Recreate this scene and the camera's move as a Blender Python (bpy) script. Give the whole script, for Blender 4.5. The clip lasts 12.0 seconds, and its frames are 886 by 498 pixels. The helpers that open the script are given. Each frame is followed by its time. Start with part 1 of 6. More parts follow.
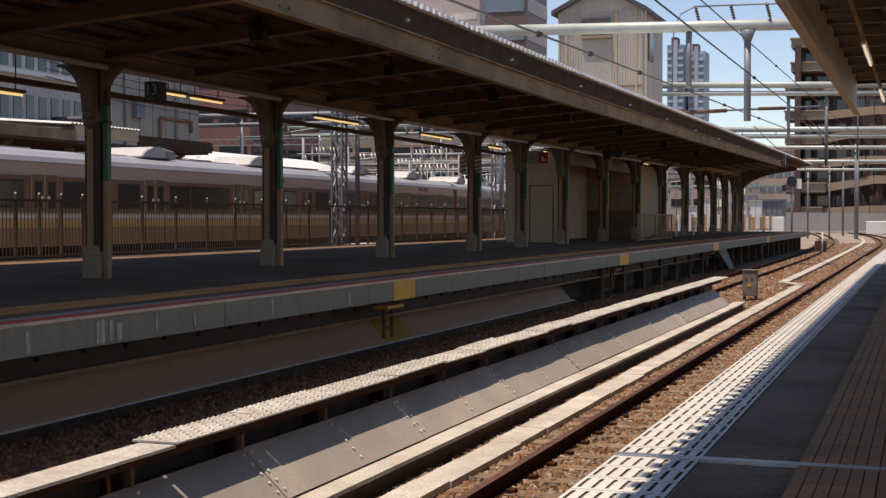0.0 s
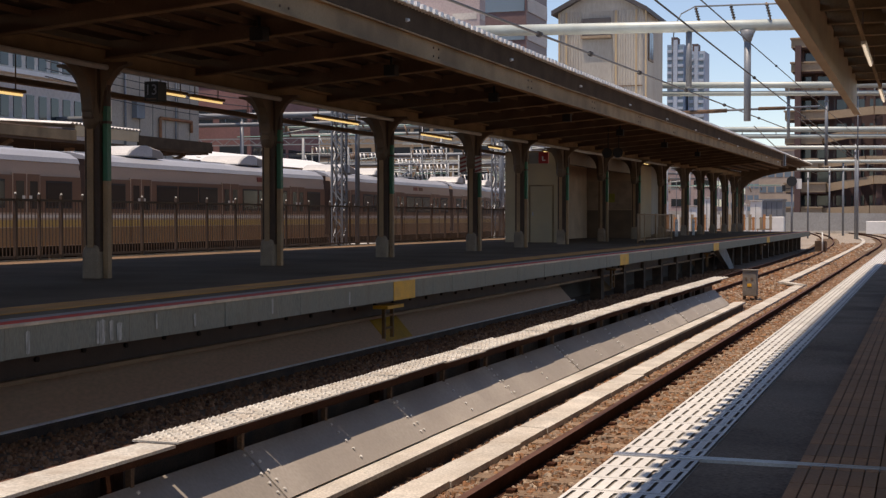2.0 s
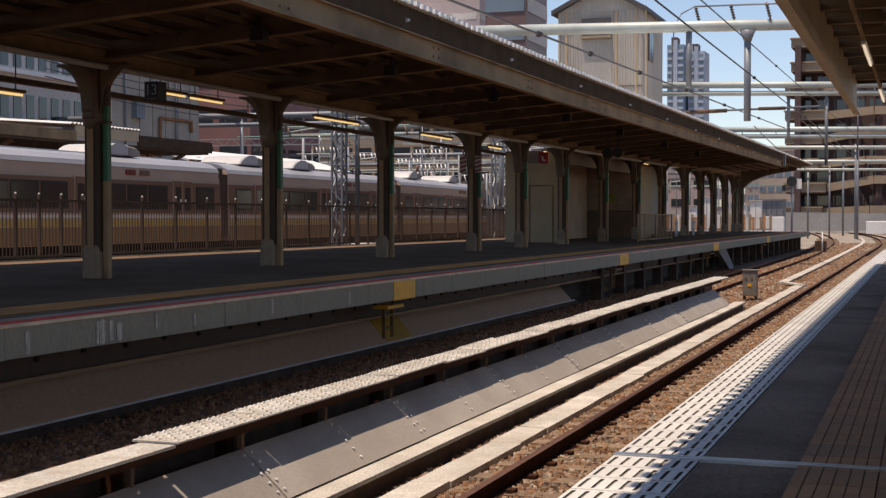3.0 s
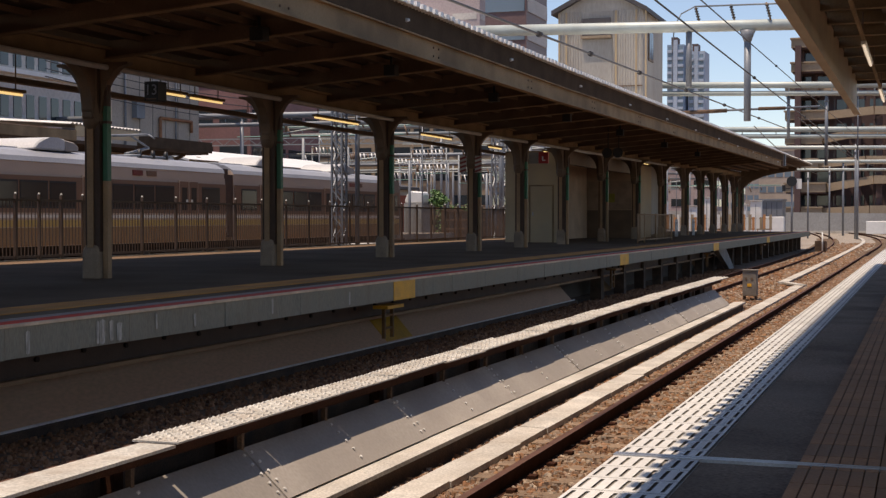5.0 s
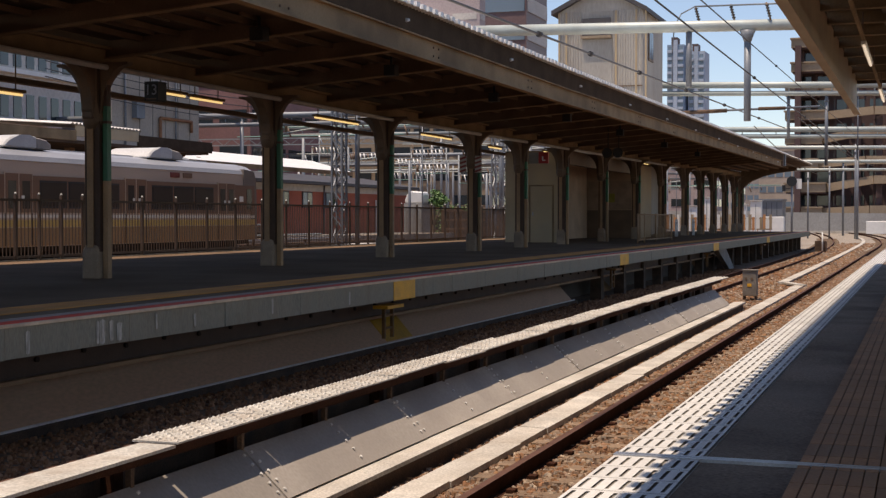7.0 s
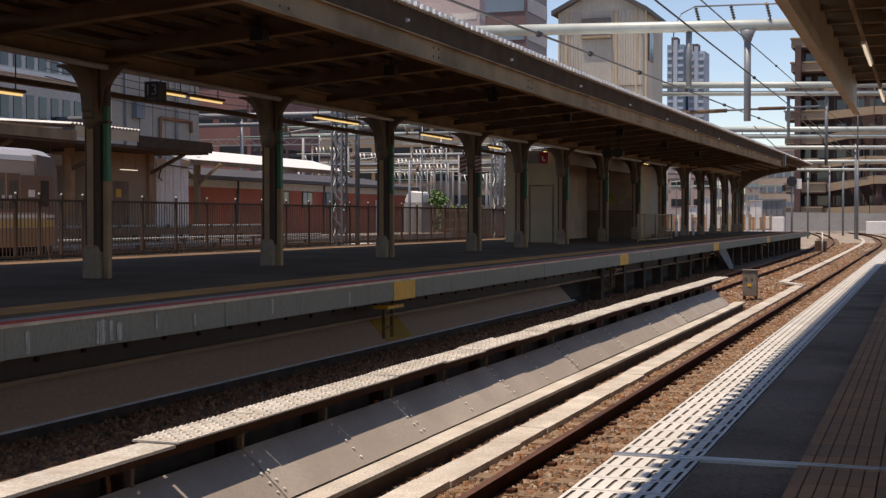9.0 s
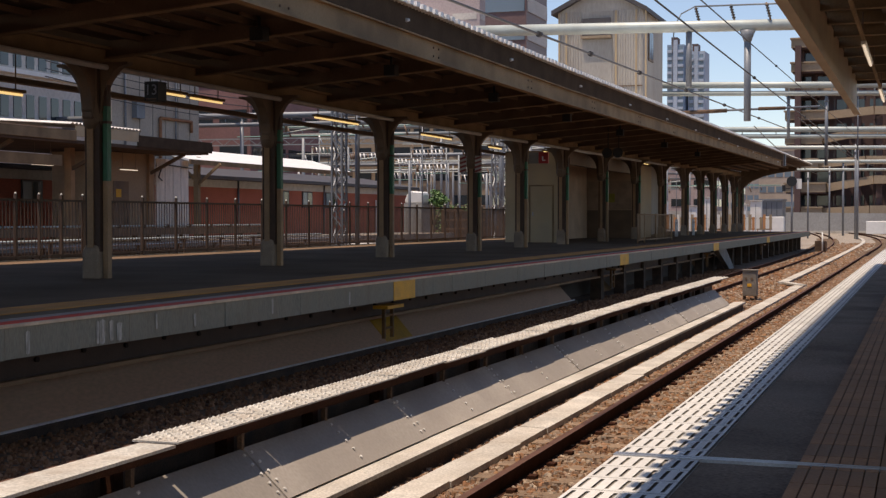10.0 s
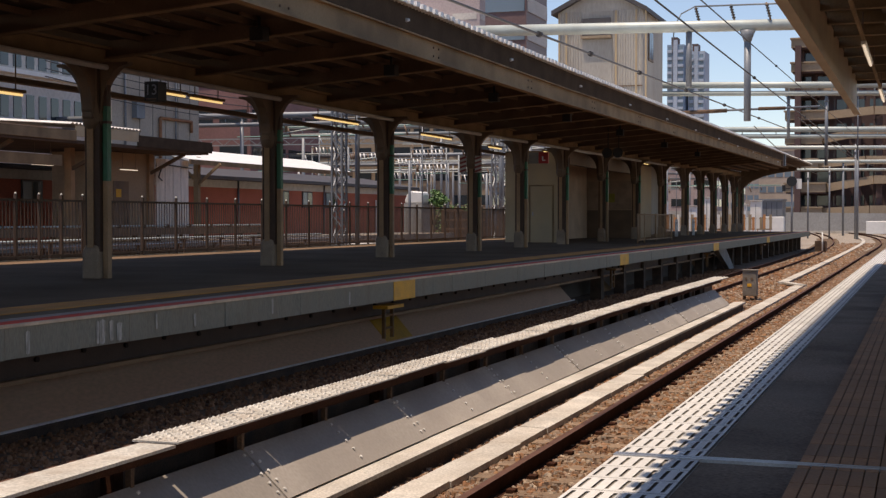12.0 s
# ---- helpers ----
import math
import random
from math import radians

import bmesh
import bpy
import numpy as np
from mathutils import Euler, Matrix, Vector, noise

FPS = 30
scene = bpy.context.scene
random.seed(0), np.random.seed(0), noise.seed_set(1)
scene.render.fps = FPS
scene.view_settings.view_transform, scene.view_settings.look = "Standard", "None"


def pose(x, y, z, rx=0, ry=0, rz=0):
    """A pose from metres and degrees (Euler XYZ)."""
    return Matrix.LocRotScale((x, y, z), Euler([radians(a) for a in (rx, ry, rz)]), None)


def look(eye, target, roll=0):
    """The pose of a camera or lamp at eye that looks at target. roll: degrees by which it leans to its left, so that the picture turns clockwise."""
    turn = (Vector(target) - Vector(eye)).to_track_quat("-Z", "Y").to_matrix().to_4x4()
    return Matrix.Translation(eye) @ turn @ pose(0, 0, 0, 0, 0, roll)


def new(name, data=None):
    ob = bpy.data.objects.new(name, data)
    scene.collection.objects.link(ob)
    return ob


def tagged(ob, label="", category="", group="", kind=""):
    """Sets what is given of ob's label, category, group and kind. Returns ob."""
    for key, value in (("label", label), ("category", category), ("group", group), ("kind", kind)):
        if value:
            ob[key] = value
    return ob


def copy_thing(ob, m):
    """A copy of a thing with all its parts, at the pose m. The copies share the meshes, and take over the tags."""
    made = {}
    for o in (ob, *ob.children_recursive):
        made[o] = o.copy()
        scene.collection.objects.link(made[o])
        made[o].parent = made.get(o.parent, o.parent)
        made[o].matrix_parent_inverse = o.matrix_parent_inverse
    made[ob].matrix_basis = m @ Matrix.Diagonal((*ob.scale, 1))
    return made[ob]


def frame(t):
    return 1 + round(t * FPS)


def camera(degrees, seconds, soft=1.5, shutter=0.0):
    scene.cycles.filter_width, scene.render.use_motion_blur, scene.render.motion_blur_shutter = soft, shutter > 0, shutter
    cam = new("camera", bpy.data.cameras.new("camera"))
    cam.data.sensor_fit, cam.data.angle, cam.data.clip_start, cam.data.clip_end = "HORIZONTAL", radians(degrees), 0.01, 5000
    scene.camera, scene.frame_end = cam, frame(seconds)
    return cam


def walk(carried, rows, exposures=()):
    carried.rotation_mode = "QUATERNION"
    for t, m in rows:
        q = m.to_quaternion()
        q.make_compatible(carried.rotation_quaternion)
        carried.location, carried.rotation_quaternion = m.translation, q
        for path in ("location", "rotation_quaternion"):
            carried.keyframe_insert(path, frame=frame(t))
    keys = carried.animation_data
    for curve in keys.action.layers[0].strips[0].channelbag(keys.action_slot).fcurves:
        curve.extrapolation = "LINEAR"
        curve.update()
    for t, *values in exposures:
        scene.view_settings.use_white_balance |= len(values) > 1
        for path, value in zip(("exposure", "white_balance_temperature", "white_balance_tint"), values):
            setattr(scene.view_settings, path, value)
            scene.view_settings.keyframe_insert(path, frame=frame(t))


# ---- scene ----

# ---- camera: stands still on the near platform, about a metre above its surface
cam = camera(35.9, 12.0, soft=1.35)
EYE = (0.0, 0.0, 0.95)
AIM = (EYE[0] - 0.33262 * 50, EYE[1] + 0.94279 * 50, EYE[2] - 0.02272 * 50)
walk(cam, [(0.0, look(EYE, AIM)), (12.0, look(EYE, AIM))], exposures=[(0.0, 0.17, 8000, 18), (12.0, 0.17, 8000, 18)])

# ---- world and sun: a high midday sun, hazy blue sky
SUN_WAY = Vector((-0.140, -0.20, 1.0)).normalized()
world = bpy.data.worlds.new("sky")
scene.world = world
world.use_nodes = True
wn = world.node_tree
sky = wn.nodes.new("ShaderNodeTexSky")
sky.sky_type = 'NISHITA'
sky.sun_disc = False
sky.sun_elevation = math.asin(SUN_WAY.z)
sky.sun_rotation = math.atan2(SUN_WAY.x, SUN_WAY.y)
sky.air_density, sky.dust_density, sky.ozone_density = 0.85, 0.15, 5.0
wn.nodes["Background"].inputs["Strength"].default_value = 0.15
wn.links.new(sky.outputs["Color"], wn.nodes["Background"].inputs["Color"])
sun_data = bpy.data.lights.new("sun", 'SUN')
sun_data.energy, sun_data.angle, sun_data.color = 4.2, radians(0.53), (1.0, 0.95, 0.87)
sun = new("sun", sun_data)
sun.matrix_world = look(SUN_WAY * 60, (0, 0, 0))


# ---- materials
def surface(name, colour, rough=0.7, metal=0.0, scale=3.0, var=0.18, grain=60.0, grain_var=0.12, bump=0.15,
            stain=None, stain_amount=0.4, stain_scale=1.2, stretch=(1, 1, 1), vary=0.0, spec=0.5):
    """Painted, mineral or metal surface: two scales of variation, an optional stain colour and fine relief."""
    m = bpy.data.materials.new(name)
    m.use_nodes = True
    t = m.node_tree
    b = t.nodes["Principled BSDF"]
    b.inputs["Roughness"].default_value, b.inputs["Metallic"].default_value = rough, metal
    b.inputs["Specular IOR Level"].default_value = spec
    co = t.nodes.new("ShaderNodeTexCoord")
    mp = t.nodes.new("ShaderNodeMapping")
    mp.inputs["Scale"].default_value = stretch
    t.links.new(co.outputs["Object"], mp.inputs["Vector"])
    info = t.nodes.new("ShaderNodeObjectInfo")
    shift = t.nodes.new("ShaderNodeVectorMath")
    shift.operation = 'SCALE'
    shift.inputs[0].default_value = (37.0, 91.0, 53.0)
    t.links.new(info.outputs["Random"], shift.inputs["Scale"])
    t.links.new(shift.outputs["Vector"], mp.inputs["Location"])

    def noise_at(sc, detail):
        n = t.nodes.new("ShaderNodeTexNoise")
        n.inputs["Scale"].default_value, n.inputs["Detail"].default_value = sc, detail
        t.links.new(mp.outputs["Vector"], n.inputs["Vector"])
        return n.outputs["Fac"]

    def span(fac, lo, hi):
        r = t.nodes.new("ShaderNodeMapRange")
        r.inputs["From Min"].default_value, r.inputs["From Max"].default_value = 0.3, 0.7
        r.inputs["To Min"].default_value, r.inputs["To Max"].default_value = lo, hi
        t.links.new(fac, r.inputs["Value"])
        return r.outputs["Result"]

    def times(a, c):
        x = t.nodes.new("ShaderNodeMath")
        x.operation = 'MULTIPLY'
        t.links.new(a, x.inputs[0])
        t.links.new(c, x.inputs[1])
        return x.outputs["Value"]

    big, fine = noise_at(scale, 3.0), noise_at(grain, 4.0)
    v = times(span(big, 1 - var, 1 + var), span(fine, 1 - grain_var, 1 + grain_var))
    if vary:
        o = t.nodes.new("ShaderNodeObjectInfo")
        r = t.nodes.new("ShaderNodeMapRange")
        r.inputs["To Min"].default_value, r.inputs["To Max"].default_value = 1 - vary, 1 + vary
        t.links.new(o.outputs["Random"], r.inputs["Value"])
        v = times(v, r.outputs["Result"])
    hsv = t.nodes.new("ShaderNodeHueSaturation")
    hsv.inputs["Color"].default_value = (*colour, 1)
    t.links.new(v, hsv.inputs["Value"])
    out = hsv.outputs["Color"]
    if stain:
        mix = t.nodes.new("ShaderNodeMix")
        mix.data_type = 'RGBA'
        mix.inputs["B"].default_value = (*stain, 1)
        t.links.new(span(noise_at(stain_scale, 6.0), -0.35 * stain_amount, stain_amount), mix.inputs["Factor"])
        t.links.new(out, mix.inputs["A"])
        mix.clamp_factor = True
        out = mix.outputs["Result"]
    t.links.new(out, b.inputs["Base Color"])
    if bump:
        bn = t.nodes.new("ShaderNodeBump")
        bn.inputs["Strength"].default_value, bn.inputs["Distance"].default_value = bump, 0.01
        t.links.new(fine, bn.inputs["Height"])
        t.links.new(bn.outputs["Normal"], b.inputs["Normal"])
    return m


def island_surface(name, colours, rough=0.9):
    """Loose stones or leaves: each piece has a shade of its own."""
    m = bpy.data.materials.new(name)
    m.use_nodes = True
    t = m.node_tree
    b = t.nodes["Principled BSDF"]
    b.inputs["Roughness"].default_value = rough
    g = t.nodes.new("ShaderNodeNewGeometry")
    ramp = t.nodes.new("ShaderNodeValToRGB")
    els = ramp.color_ramp.elements
    for i, c in enumerate(colours):
        e = els[i] if i < 2 else els.new(1.0)
        e.position, e.color = i / (len(colours) - 1), (*c, 1)
    t.links.new(g.outputs["Random Per Island"], ramp.inputs["Fac"])
    t.links.new(ramp.outputs["Color"], b.inputs["Base Color"])
    return m


def glowing(name, colour, strength):
    m = bpy.data.materials.new(name)
    m.use_nodes = True
    b = m.node_tree.nodes["Principled BSDF"]
    b.inputs["Base Color"].default_value = (*colour, 1)
    b.inputs["Emission Color"].default_value = (*colour, 1)
    b.inputs["Emission Strength"].default_value = strength
    return m


def glassy(name, colour, rough=0.06, spec=0.7):
    m = bpy.data.materials.new(name)
    m.use_nodes = True
    b = m.node_tree.nodes["Principled BSDF"]
    b.inputs["Base Color"].default_value = (*colour, 1)
    b.inputs["Roughness"].default_value = rough
    b.inputs["Specular IOR Level"].default_value = spec
    return m


M_ground = surface("dry rusty ballast ground", (0.165, 0.09, 0.048), 0.95, scale=0.6, var=0.25, grain=14, grain_var=0.55, bump=0.9,
                   stain=(0.12, 0.09, 0.065), stain_amount=0.5, stain_scale=0.35)
M_stone = island_surface("rust-dusted ballast stones", [(0.09, 0.043, 0.02), (0.29, 0.145, 0.066), (0.19, 0.118, 0.07), (0.44, 0.34, 0.25), (0.14, 0.065, 0.031), (0.32, 0.155, 0.078), (0.21, 0.175, 0.14), (0.24, 0.112, 0.05)])
# copy of the ballast for the canopy's shade, reddened for warm bounced light
M_shade_stone = island_surface("brown ballast stones toned for shade", [(0.10, 0.036, 0.015), (0.34, 0.145, 0.06), (0.19, 0.075, 0.03), (0.44, 0.22, 0.11), (0.12, 0.05, 0.022)])
M_asphalt = surface("worn platform asphalt", (0.175, 0.128, 0.096), 0.9, spec=0.12, scale=1.1, var=0.38, grain=70, grain_var=0.4, bump=0.3,
                    stain=(0.26, 0.20, 0.155), stain_amount=0.6, stain_scale=1.4)
M_white_tile = surface("white ceramic edge tile", (0.62, 0.61, 0.58), 0.55, scale=6, var=0.08, grain=50, grain_var=0.07, bump=0.08,
                       stain=(0.34, 0.32, 0.30), stain_amount=0.35, stain_scale=3, vary=0.07)
M_tile_base = surface("dark slots between tile bars", (0.25, 0.235, 0.215), 0.9)
M_orange_tile = surface("worn ochre guiding tile", (0.36, 0.165, 0.07), 0.75, scale=4, var=0.2, grain=70, grain_var=0.15, bump=0.2,
                        stain=(0.11, 0.075, 0.05), stain_amount=0.6, stain_scale=2, vary=0.05)
M_joint_metal = surface("dull steel joint cover", (0.42, 0.42, 0.43), 0.38, 0.8, scale=5, var=0.15, grain=120)
M_concrete = surface("grey weathered concrete", (0.27, 0.25, 0.215), 0.85, scale=0.9, var=0.2, grain=45, grain_var=0.14, bump=0.25,
                     stain=(0.15, 0.14, 0.125), stain_amount=0.55, stain_scale=1.4, stretch=(1, 1, 0.35))
M_edge = surface("damp stained edge concrete", (0.27, 0.262, 0.205), 0.9, scale=1.6, var=0.2, grain=40, grain_var=0.2, bump=0.3,
                 stain=(0.17, 0.14, 0.10), stain_amount=0.6, stain_scale=1.6, stretch=(1, 3.0, 0.4), spec=0.2)
M_lime = surface("thin lime runs on concrete", (0.46, 0.44, 0.38), 0.9, scale=9, var=0.3, grain=60, grain_var=0.3, stain=(0.24, 0.235, 0.19), stain_amount=0.95, stain_scale=7, stretch=(1, 3, 0.4))
M_light_concrete = surface("sun-bleached concrete", (0.49, 0.455, 0.40), 0.85, scale=1.6, var=0.2, grain=45, grain_var=0.3, bump=0.5,
                           stain=(0.32, 0.265, 0.21), stain_amount=0.55, stain_scale=1.3, vary=0.08)
M_dark_concrete = surface("dark under-platform concrete", (0.15, 0.115, 0.09), 0.9, scale=1.5, var=0.25, grain=40, grain_var=0.25, bump=0.3,
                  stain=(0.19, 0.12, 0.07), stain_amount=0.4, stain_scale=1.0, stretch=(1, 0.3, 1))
# strong brown holds the warm light bounced under the platform
M_brown_panel = surface("dusty lining panel browned for bounced light", (0.80, 0.46, 0.285), 0.75, scale=1.2, var=0.14, grain=30, grain_var=0.1, bump=0.1,
                        stain=(0.30, 0.20, 0.14), stain_amount=0.35, stretch=(1, 0.35, 1))
M_grey_panel = surface("dusty grey fibre panel", (0.335, 0.30, 0.262), 0.8, scale=1.4, var=0.12, grain=35, grain_var=0.1, bump=0.12,
                       stain=(0.26, 0.225, 0.195), stain_amount=0.5, stain_scale=1.3, vary=0.13)
M_checker = surface("scuffed checker plate", (0.50, 0.475, 0.425), 0.65, 0.1, scale=3, var=0.2, grain=55, grain_var=0.3, bump=0.4,
                    stain=(0.30, 0.22, 0.15), stain_amount=0.45, stain_scale=5, vary=0.05)
M_rust = surface("rusty dark steel", (0.13, 0.075, 0.045), 0.8, 0.3, scale=4, var=0.3, grain=60, grain_var=0.3, bump=0.4,
                 stain=(0.05, 0.04, 0.035), stain_amount=0.6, stain_scale=3)
M_rail_side = surface("rust-brown rail steel", (0.048, 0.019, 0.011), 0.9, 0.0, spec=0.08, scale=5, var=0.2, grain=70, grain_var=0.25, bump=0.3)
M_rail_top = surface("rust-filmed rail head", (0.12, 0.06, 0.042), 0.7, 0.1, spec=0.2, scale=6, var=0.15, grain=90)
M_sleeper = surface("dusty concrete sleeper", (0.21, 0.14, 0.09), 0.9, scale=4, var=0.2, grain=50, grain_var=0.25, bump=0.3, vary=0.15)
M_beam = surface("grimy cream-painted steel", (0.30, 0.205, 0.118), 0.8, spec=0.1, scale=1.5, var=0.15, grain=40, grain_var=0.1, bump=0.06,
                 stain=(0.11, 0.075, 0.05), stain_amount=0.6, stain_scale=1.1)
M_fascia = surface("ochre-beige painted fascia", (0.40, 0.30, 0.185), 0.55, scale=1.2, var=0.1, grain=40, grain_var=0.08, bump=0.05,
                   stain=(0.26, 0.18, 0.11), stain_amount=0.45, stain_scale=1.4)
M_steel_brown = surface("brown-grey painted steel", (0.175, 0.108, 0.066), 0.6, scale=1.8, var=0.18, grain=50, grain_var=0.12, bump=0.08,
                        stain=(0.09, 0.065, 0.05), stain_amount=0.5)
M_deck = surface("dark stained roof boarding", (0.105, 0.070, 0.050), 0.9, spec=0.15, scale=2.0, var=0.3, grain=30, grain_var=0.2, bump=0.2,
                 stain=(0.07, 0.05, 0.04), stain_amount=0.5, stain_scale=1.0, stretch=(1, 0.4, 1))
M_rooftop = surface("corrugated grey-white roofing", (0.62, 0.61, 0.58), 0.6, scale=1.0, var=0.1, grain=30, stain=(0.40, 0.36, 0.31), stain_amount=0.4)
M_gutter = surface("brown gutter sheet", (0.075, 0.052, 0.036), 0.95, scale=2, var=0.2, grain=40, bump=0.08, spec=0.04)
M_green = surface("green painted column strip", (0.018, 0.13, 0.06), 0.5, scale=3, var=0.12, grain=50)
M_column = surface("taupe painted column steel", (0.40, 0.245, 0.14), 0.7, spec=0.2, scale=2.5, var=0.12, grain=45, stain=(0.14, 0.105, 0.08), stain_amount=0.45)
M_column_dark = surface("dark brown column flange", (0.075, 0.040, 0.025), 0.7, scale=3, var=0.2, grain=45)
M_cream_wall = surface("cream painted wall panel", (0.48, 0.355, 0.215), 0.7, scale=0.9, var=0.08, grain=40, grain_var=0.06, bump=0.05, stain=(0.36, 0.30, 0.23), stain_amount=0.35)
M_dark_wall = surface("dark brown hoarding", (0.42, 0.28, 0.185), 0.7, scale=1.2, var=0.15, grain=40)
M_yellow = surface("chipped yellow paint", (0.80, 0.40, 0.03), 0.6, scale=4, var=0.12, grain=60, stain=(0.30, 0.17, 0.05), stain_amount=0.5, stain_scale=4)
M_dull_ochre = surface("dull ochre paint", (0.24, 0.11, 0.03), 0.7, scale=4, var=0.2, grain=60, stain=(0.10, 0.06, 0.03), stain_amount=0.6, stain_scale=3)
M_red = surface("faded red edge line", (0.70, 0.06, 0.025), 0.85, scale=5, var=0.2, grain=60, stain=(0.20, 0.12, 0.10), stain_amount=0.5)
# white line with grey stains; its cream tone stands in for warm light
M_white_line = surface("stained white edge line warmed against blue light", (0.66, 0.50, 0.34), 0.85, scale=5, var=0.18, grain=60, stain=(0.28, 0.25, 0.22), stain_amount=0.5)
M_fence = surface("dark brown fence paint", (0.078, 0.049, 0.035), 0.6, scale=3, var=0.15, grain=50, bump=0.03)
M_white_paint = surface("white paint", (0.72, 0.72, 0.70), 0.5, scale=2, var=0.05, grain=40, grain_var=0.05, bump=0.03)
M_green_steel = surface("pale green galvanised steel", (0.42, 0.475, 0.455), 0.5, 0.2, scale=0.8, var=0.1, grain=30, grain_var=0.1, bump=0.05, stain=(0.36, 0.34, 0.29), stain_amount=0.4)
M_grey_steel = surface("blue-grey galvanised steel", (0.17, 0.19, 0.215), 0.5, 0.2, scale=1.0, var=0.12, grain=30, bump=0.05, stain=(0.2, 0.19, 0.18), stain_amount=0.3)
M_yard_steel = surface("weathered yard steel", (0.30, 0.325, 0.32), 0.5, 0.2, scale=0.8, var=0.15, grain=30, bump=0.05, stain=(0.2, 0.18, 0.16), stain_amount=0.5)
M_yard_teal = surface("teal painted yard pipe", (0.17, 0.31, 0.27), 0.5, scale=0.8, var=0.15, grain=30, bump=0.05)
M_black = surface("black rubber and cast iron", (0.015, 0.015, 0.016), 0.5, scale=5, var=0.2)
M_wire = surface("tarnished copper wire", (0.05, 0.045, 0.045), 0.5, 0.4)
M_corr_wall = surface("weathered corrugated cladding", (0.40, 0.375, 0.335), 0.7, scale=0.5, var=0.12, grain=12, grain_var=0.1, bump=0.05,
                      stain=(0.29, 0.24, 0.19), stain_amount=0.5, stain_scale=0.7, stretch=(1, 1, 0.25))
M_roof_dark = surface("dark grey roof sheet", (0.06, 0.055, 0.058), 0.6, scale=0.8, var=0.12, grain=25)
M_brick = surface("red brick wall", (0.37, 0.10, 0.062), 0.85, scale=0.6, var=0.12, grain=14, grain_var=0.2, bump=0.1)
M_pane = glassy("dark window glass", (0.03, 0.04, 0.045))
M_pane_blue = glassy("bluish office glass", (0.16, 0.22, 0.27), 0.12, 0.6)
M_tube = glowing("lit fluorescent tube", (1.0, 0.78, 0.36), 0.75)
M_tube_white = glowing("white fluorescent tube", (1.0, 0.93, 0.80), 0.55)
M_office_brown = surface("brown granite office cladding", (0.17, 0.105, 0.10), 0.5, scale=0.15, var=0.1, grain=3, bump=0)
M_pink = surface("pink-grey tiled facade", (0.40, 0.33, 0.33), 0.7, scale=0.2, var=0.08, grain=4, bump=0)
M_pale = surface("pale grey building face", (0.50, 0.475, 0.445), 0.7, scale=0.2, var=0.08, grain=4, bump=0)
# distance haze is mixed into both tower colours as blue
M_tower_haze_pale = surface("white tower wall tinted blue for haze", (0.36, 0.44, 0.54), 0.7, scale=0.05, var=0.06, grain=2, bump=0)
M_tower_haze_blue = surface("tower wall tinted blue-grey for haze", (0.20, 0.29, 0.40), 0.7, scale=0.05, var=0.08, grain=2, bump=0)
M_maroon = surface("maroon structural paint", (0.085, 0.048, 0.045), 0.7, scale=0.4, var=0.15, grain=6, bump=0.02)
M_balcony = surface("tan balcony slab", (0.31, 0.235, 0.16), 0.75, scale=0.4, var=0.1, grain=6, bump=0.02)
M_far_wall = surface("far grey boundary wall", (0.33, 0.325, 0.31), 0.85, scale=0.3, var=0.1, grain=5, bump=0.02)
M_leaf = island_surface("bright bush leaves", [(0.035, 0.09, 0.02), (0.07, 0.16, 0.035), (0.10, 0.20, 0.05)], 0.6)
M_train_nose = surface("grey-brown cab end paint", (0.19, 0.15, 0.12), 0.5, scale=0.6, var=0.08, grain=20, bump=0.01)
M_cabin_brown = surface("tan-brown cabin wall", (0.36, 0.25, 0.16), 0.75, scale=0.6, var=0.12, grain=12, bump=0.03, stain=(0.22, 0.15, 0.10), stain_amount=0.4)
M_bark = surface("bark", (0.11, 0.08, 0.055), 0.9)
M_grey_wall = surface("grey rendered wall", (0.43, 0.36, 0.295), 0.8, scale=0.3, var=0.1, grain=8, bump=0.03, stain=(0.24, 0.22, 0.21), stain_amount=0.35)
M_train_cream = surface("train cream-silver side", (0.52, 0.39, 0.29), 0.5, 0.0, scale=0.5, var=0.05, grain=20, grain_var=0.04, bump=0.01)
M_train_brown = surface("train brown window band", (0.21, 0.115, 0.068), 0.6, scale=0.5, var=0.06, grain=20, grain_var=0.05, bump=0.01)
M_train_gold = surface("train gold band", (0.55, 0.37, 0.11), 0.4, scale=0.5, var=0.06, grain=20, bump=0.01)
M_train_low = surface("train dusty lower side", (0.32, 0.185, 0.085), 0.6, scale=0.6, var=0.1, grain=20, bump=0.02)
M_train_white = surface("train white stripe", (0.74, 0.71, 0.64), 0.4, scale=1, var=0.04, grain=20, bump=0)
# slight blue in the pale roof colour imitates the sky's sheen
M_train_roof = surface("train roof tinted for sky sheen", (0.30, 0.305, 0.325), 0.4, scale=0.6, var=0.08, grain=20, bump=0.02)
M_train_unit = surface("train white roof unit", (0.50, 0.49, 0.47), 0.5, scale=1.2, var=0.08, grain=20, bump=0.02)
M_train_pane = glassy("tinted train glass with drawn blinds", (0.062, 0.049, 0.041), 0.15, 0.25)
M_display_red = surface("dim red train display", (0.20, 0.04, 0.03), 0.4, scale=2, var=0.1)
M_train_under = surface("train underframe grime", (0.040, 0.030, 0.025), 0.9, spec=0.1, scale=2, var=0.2, grain=20)


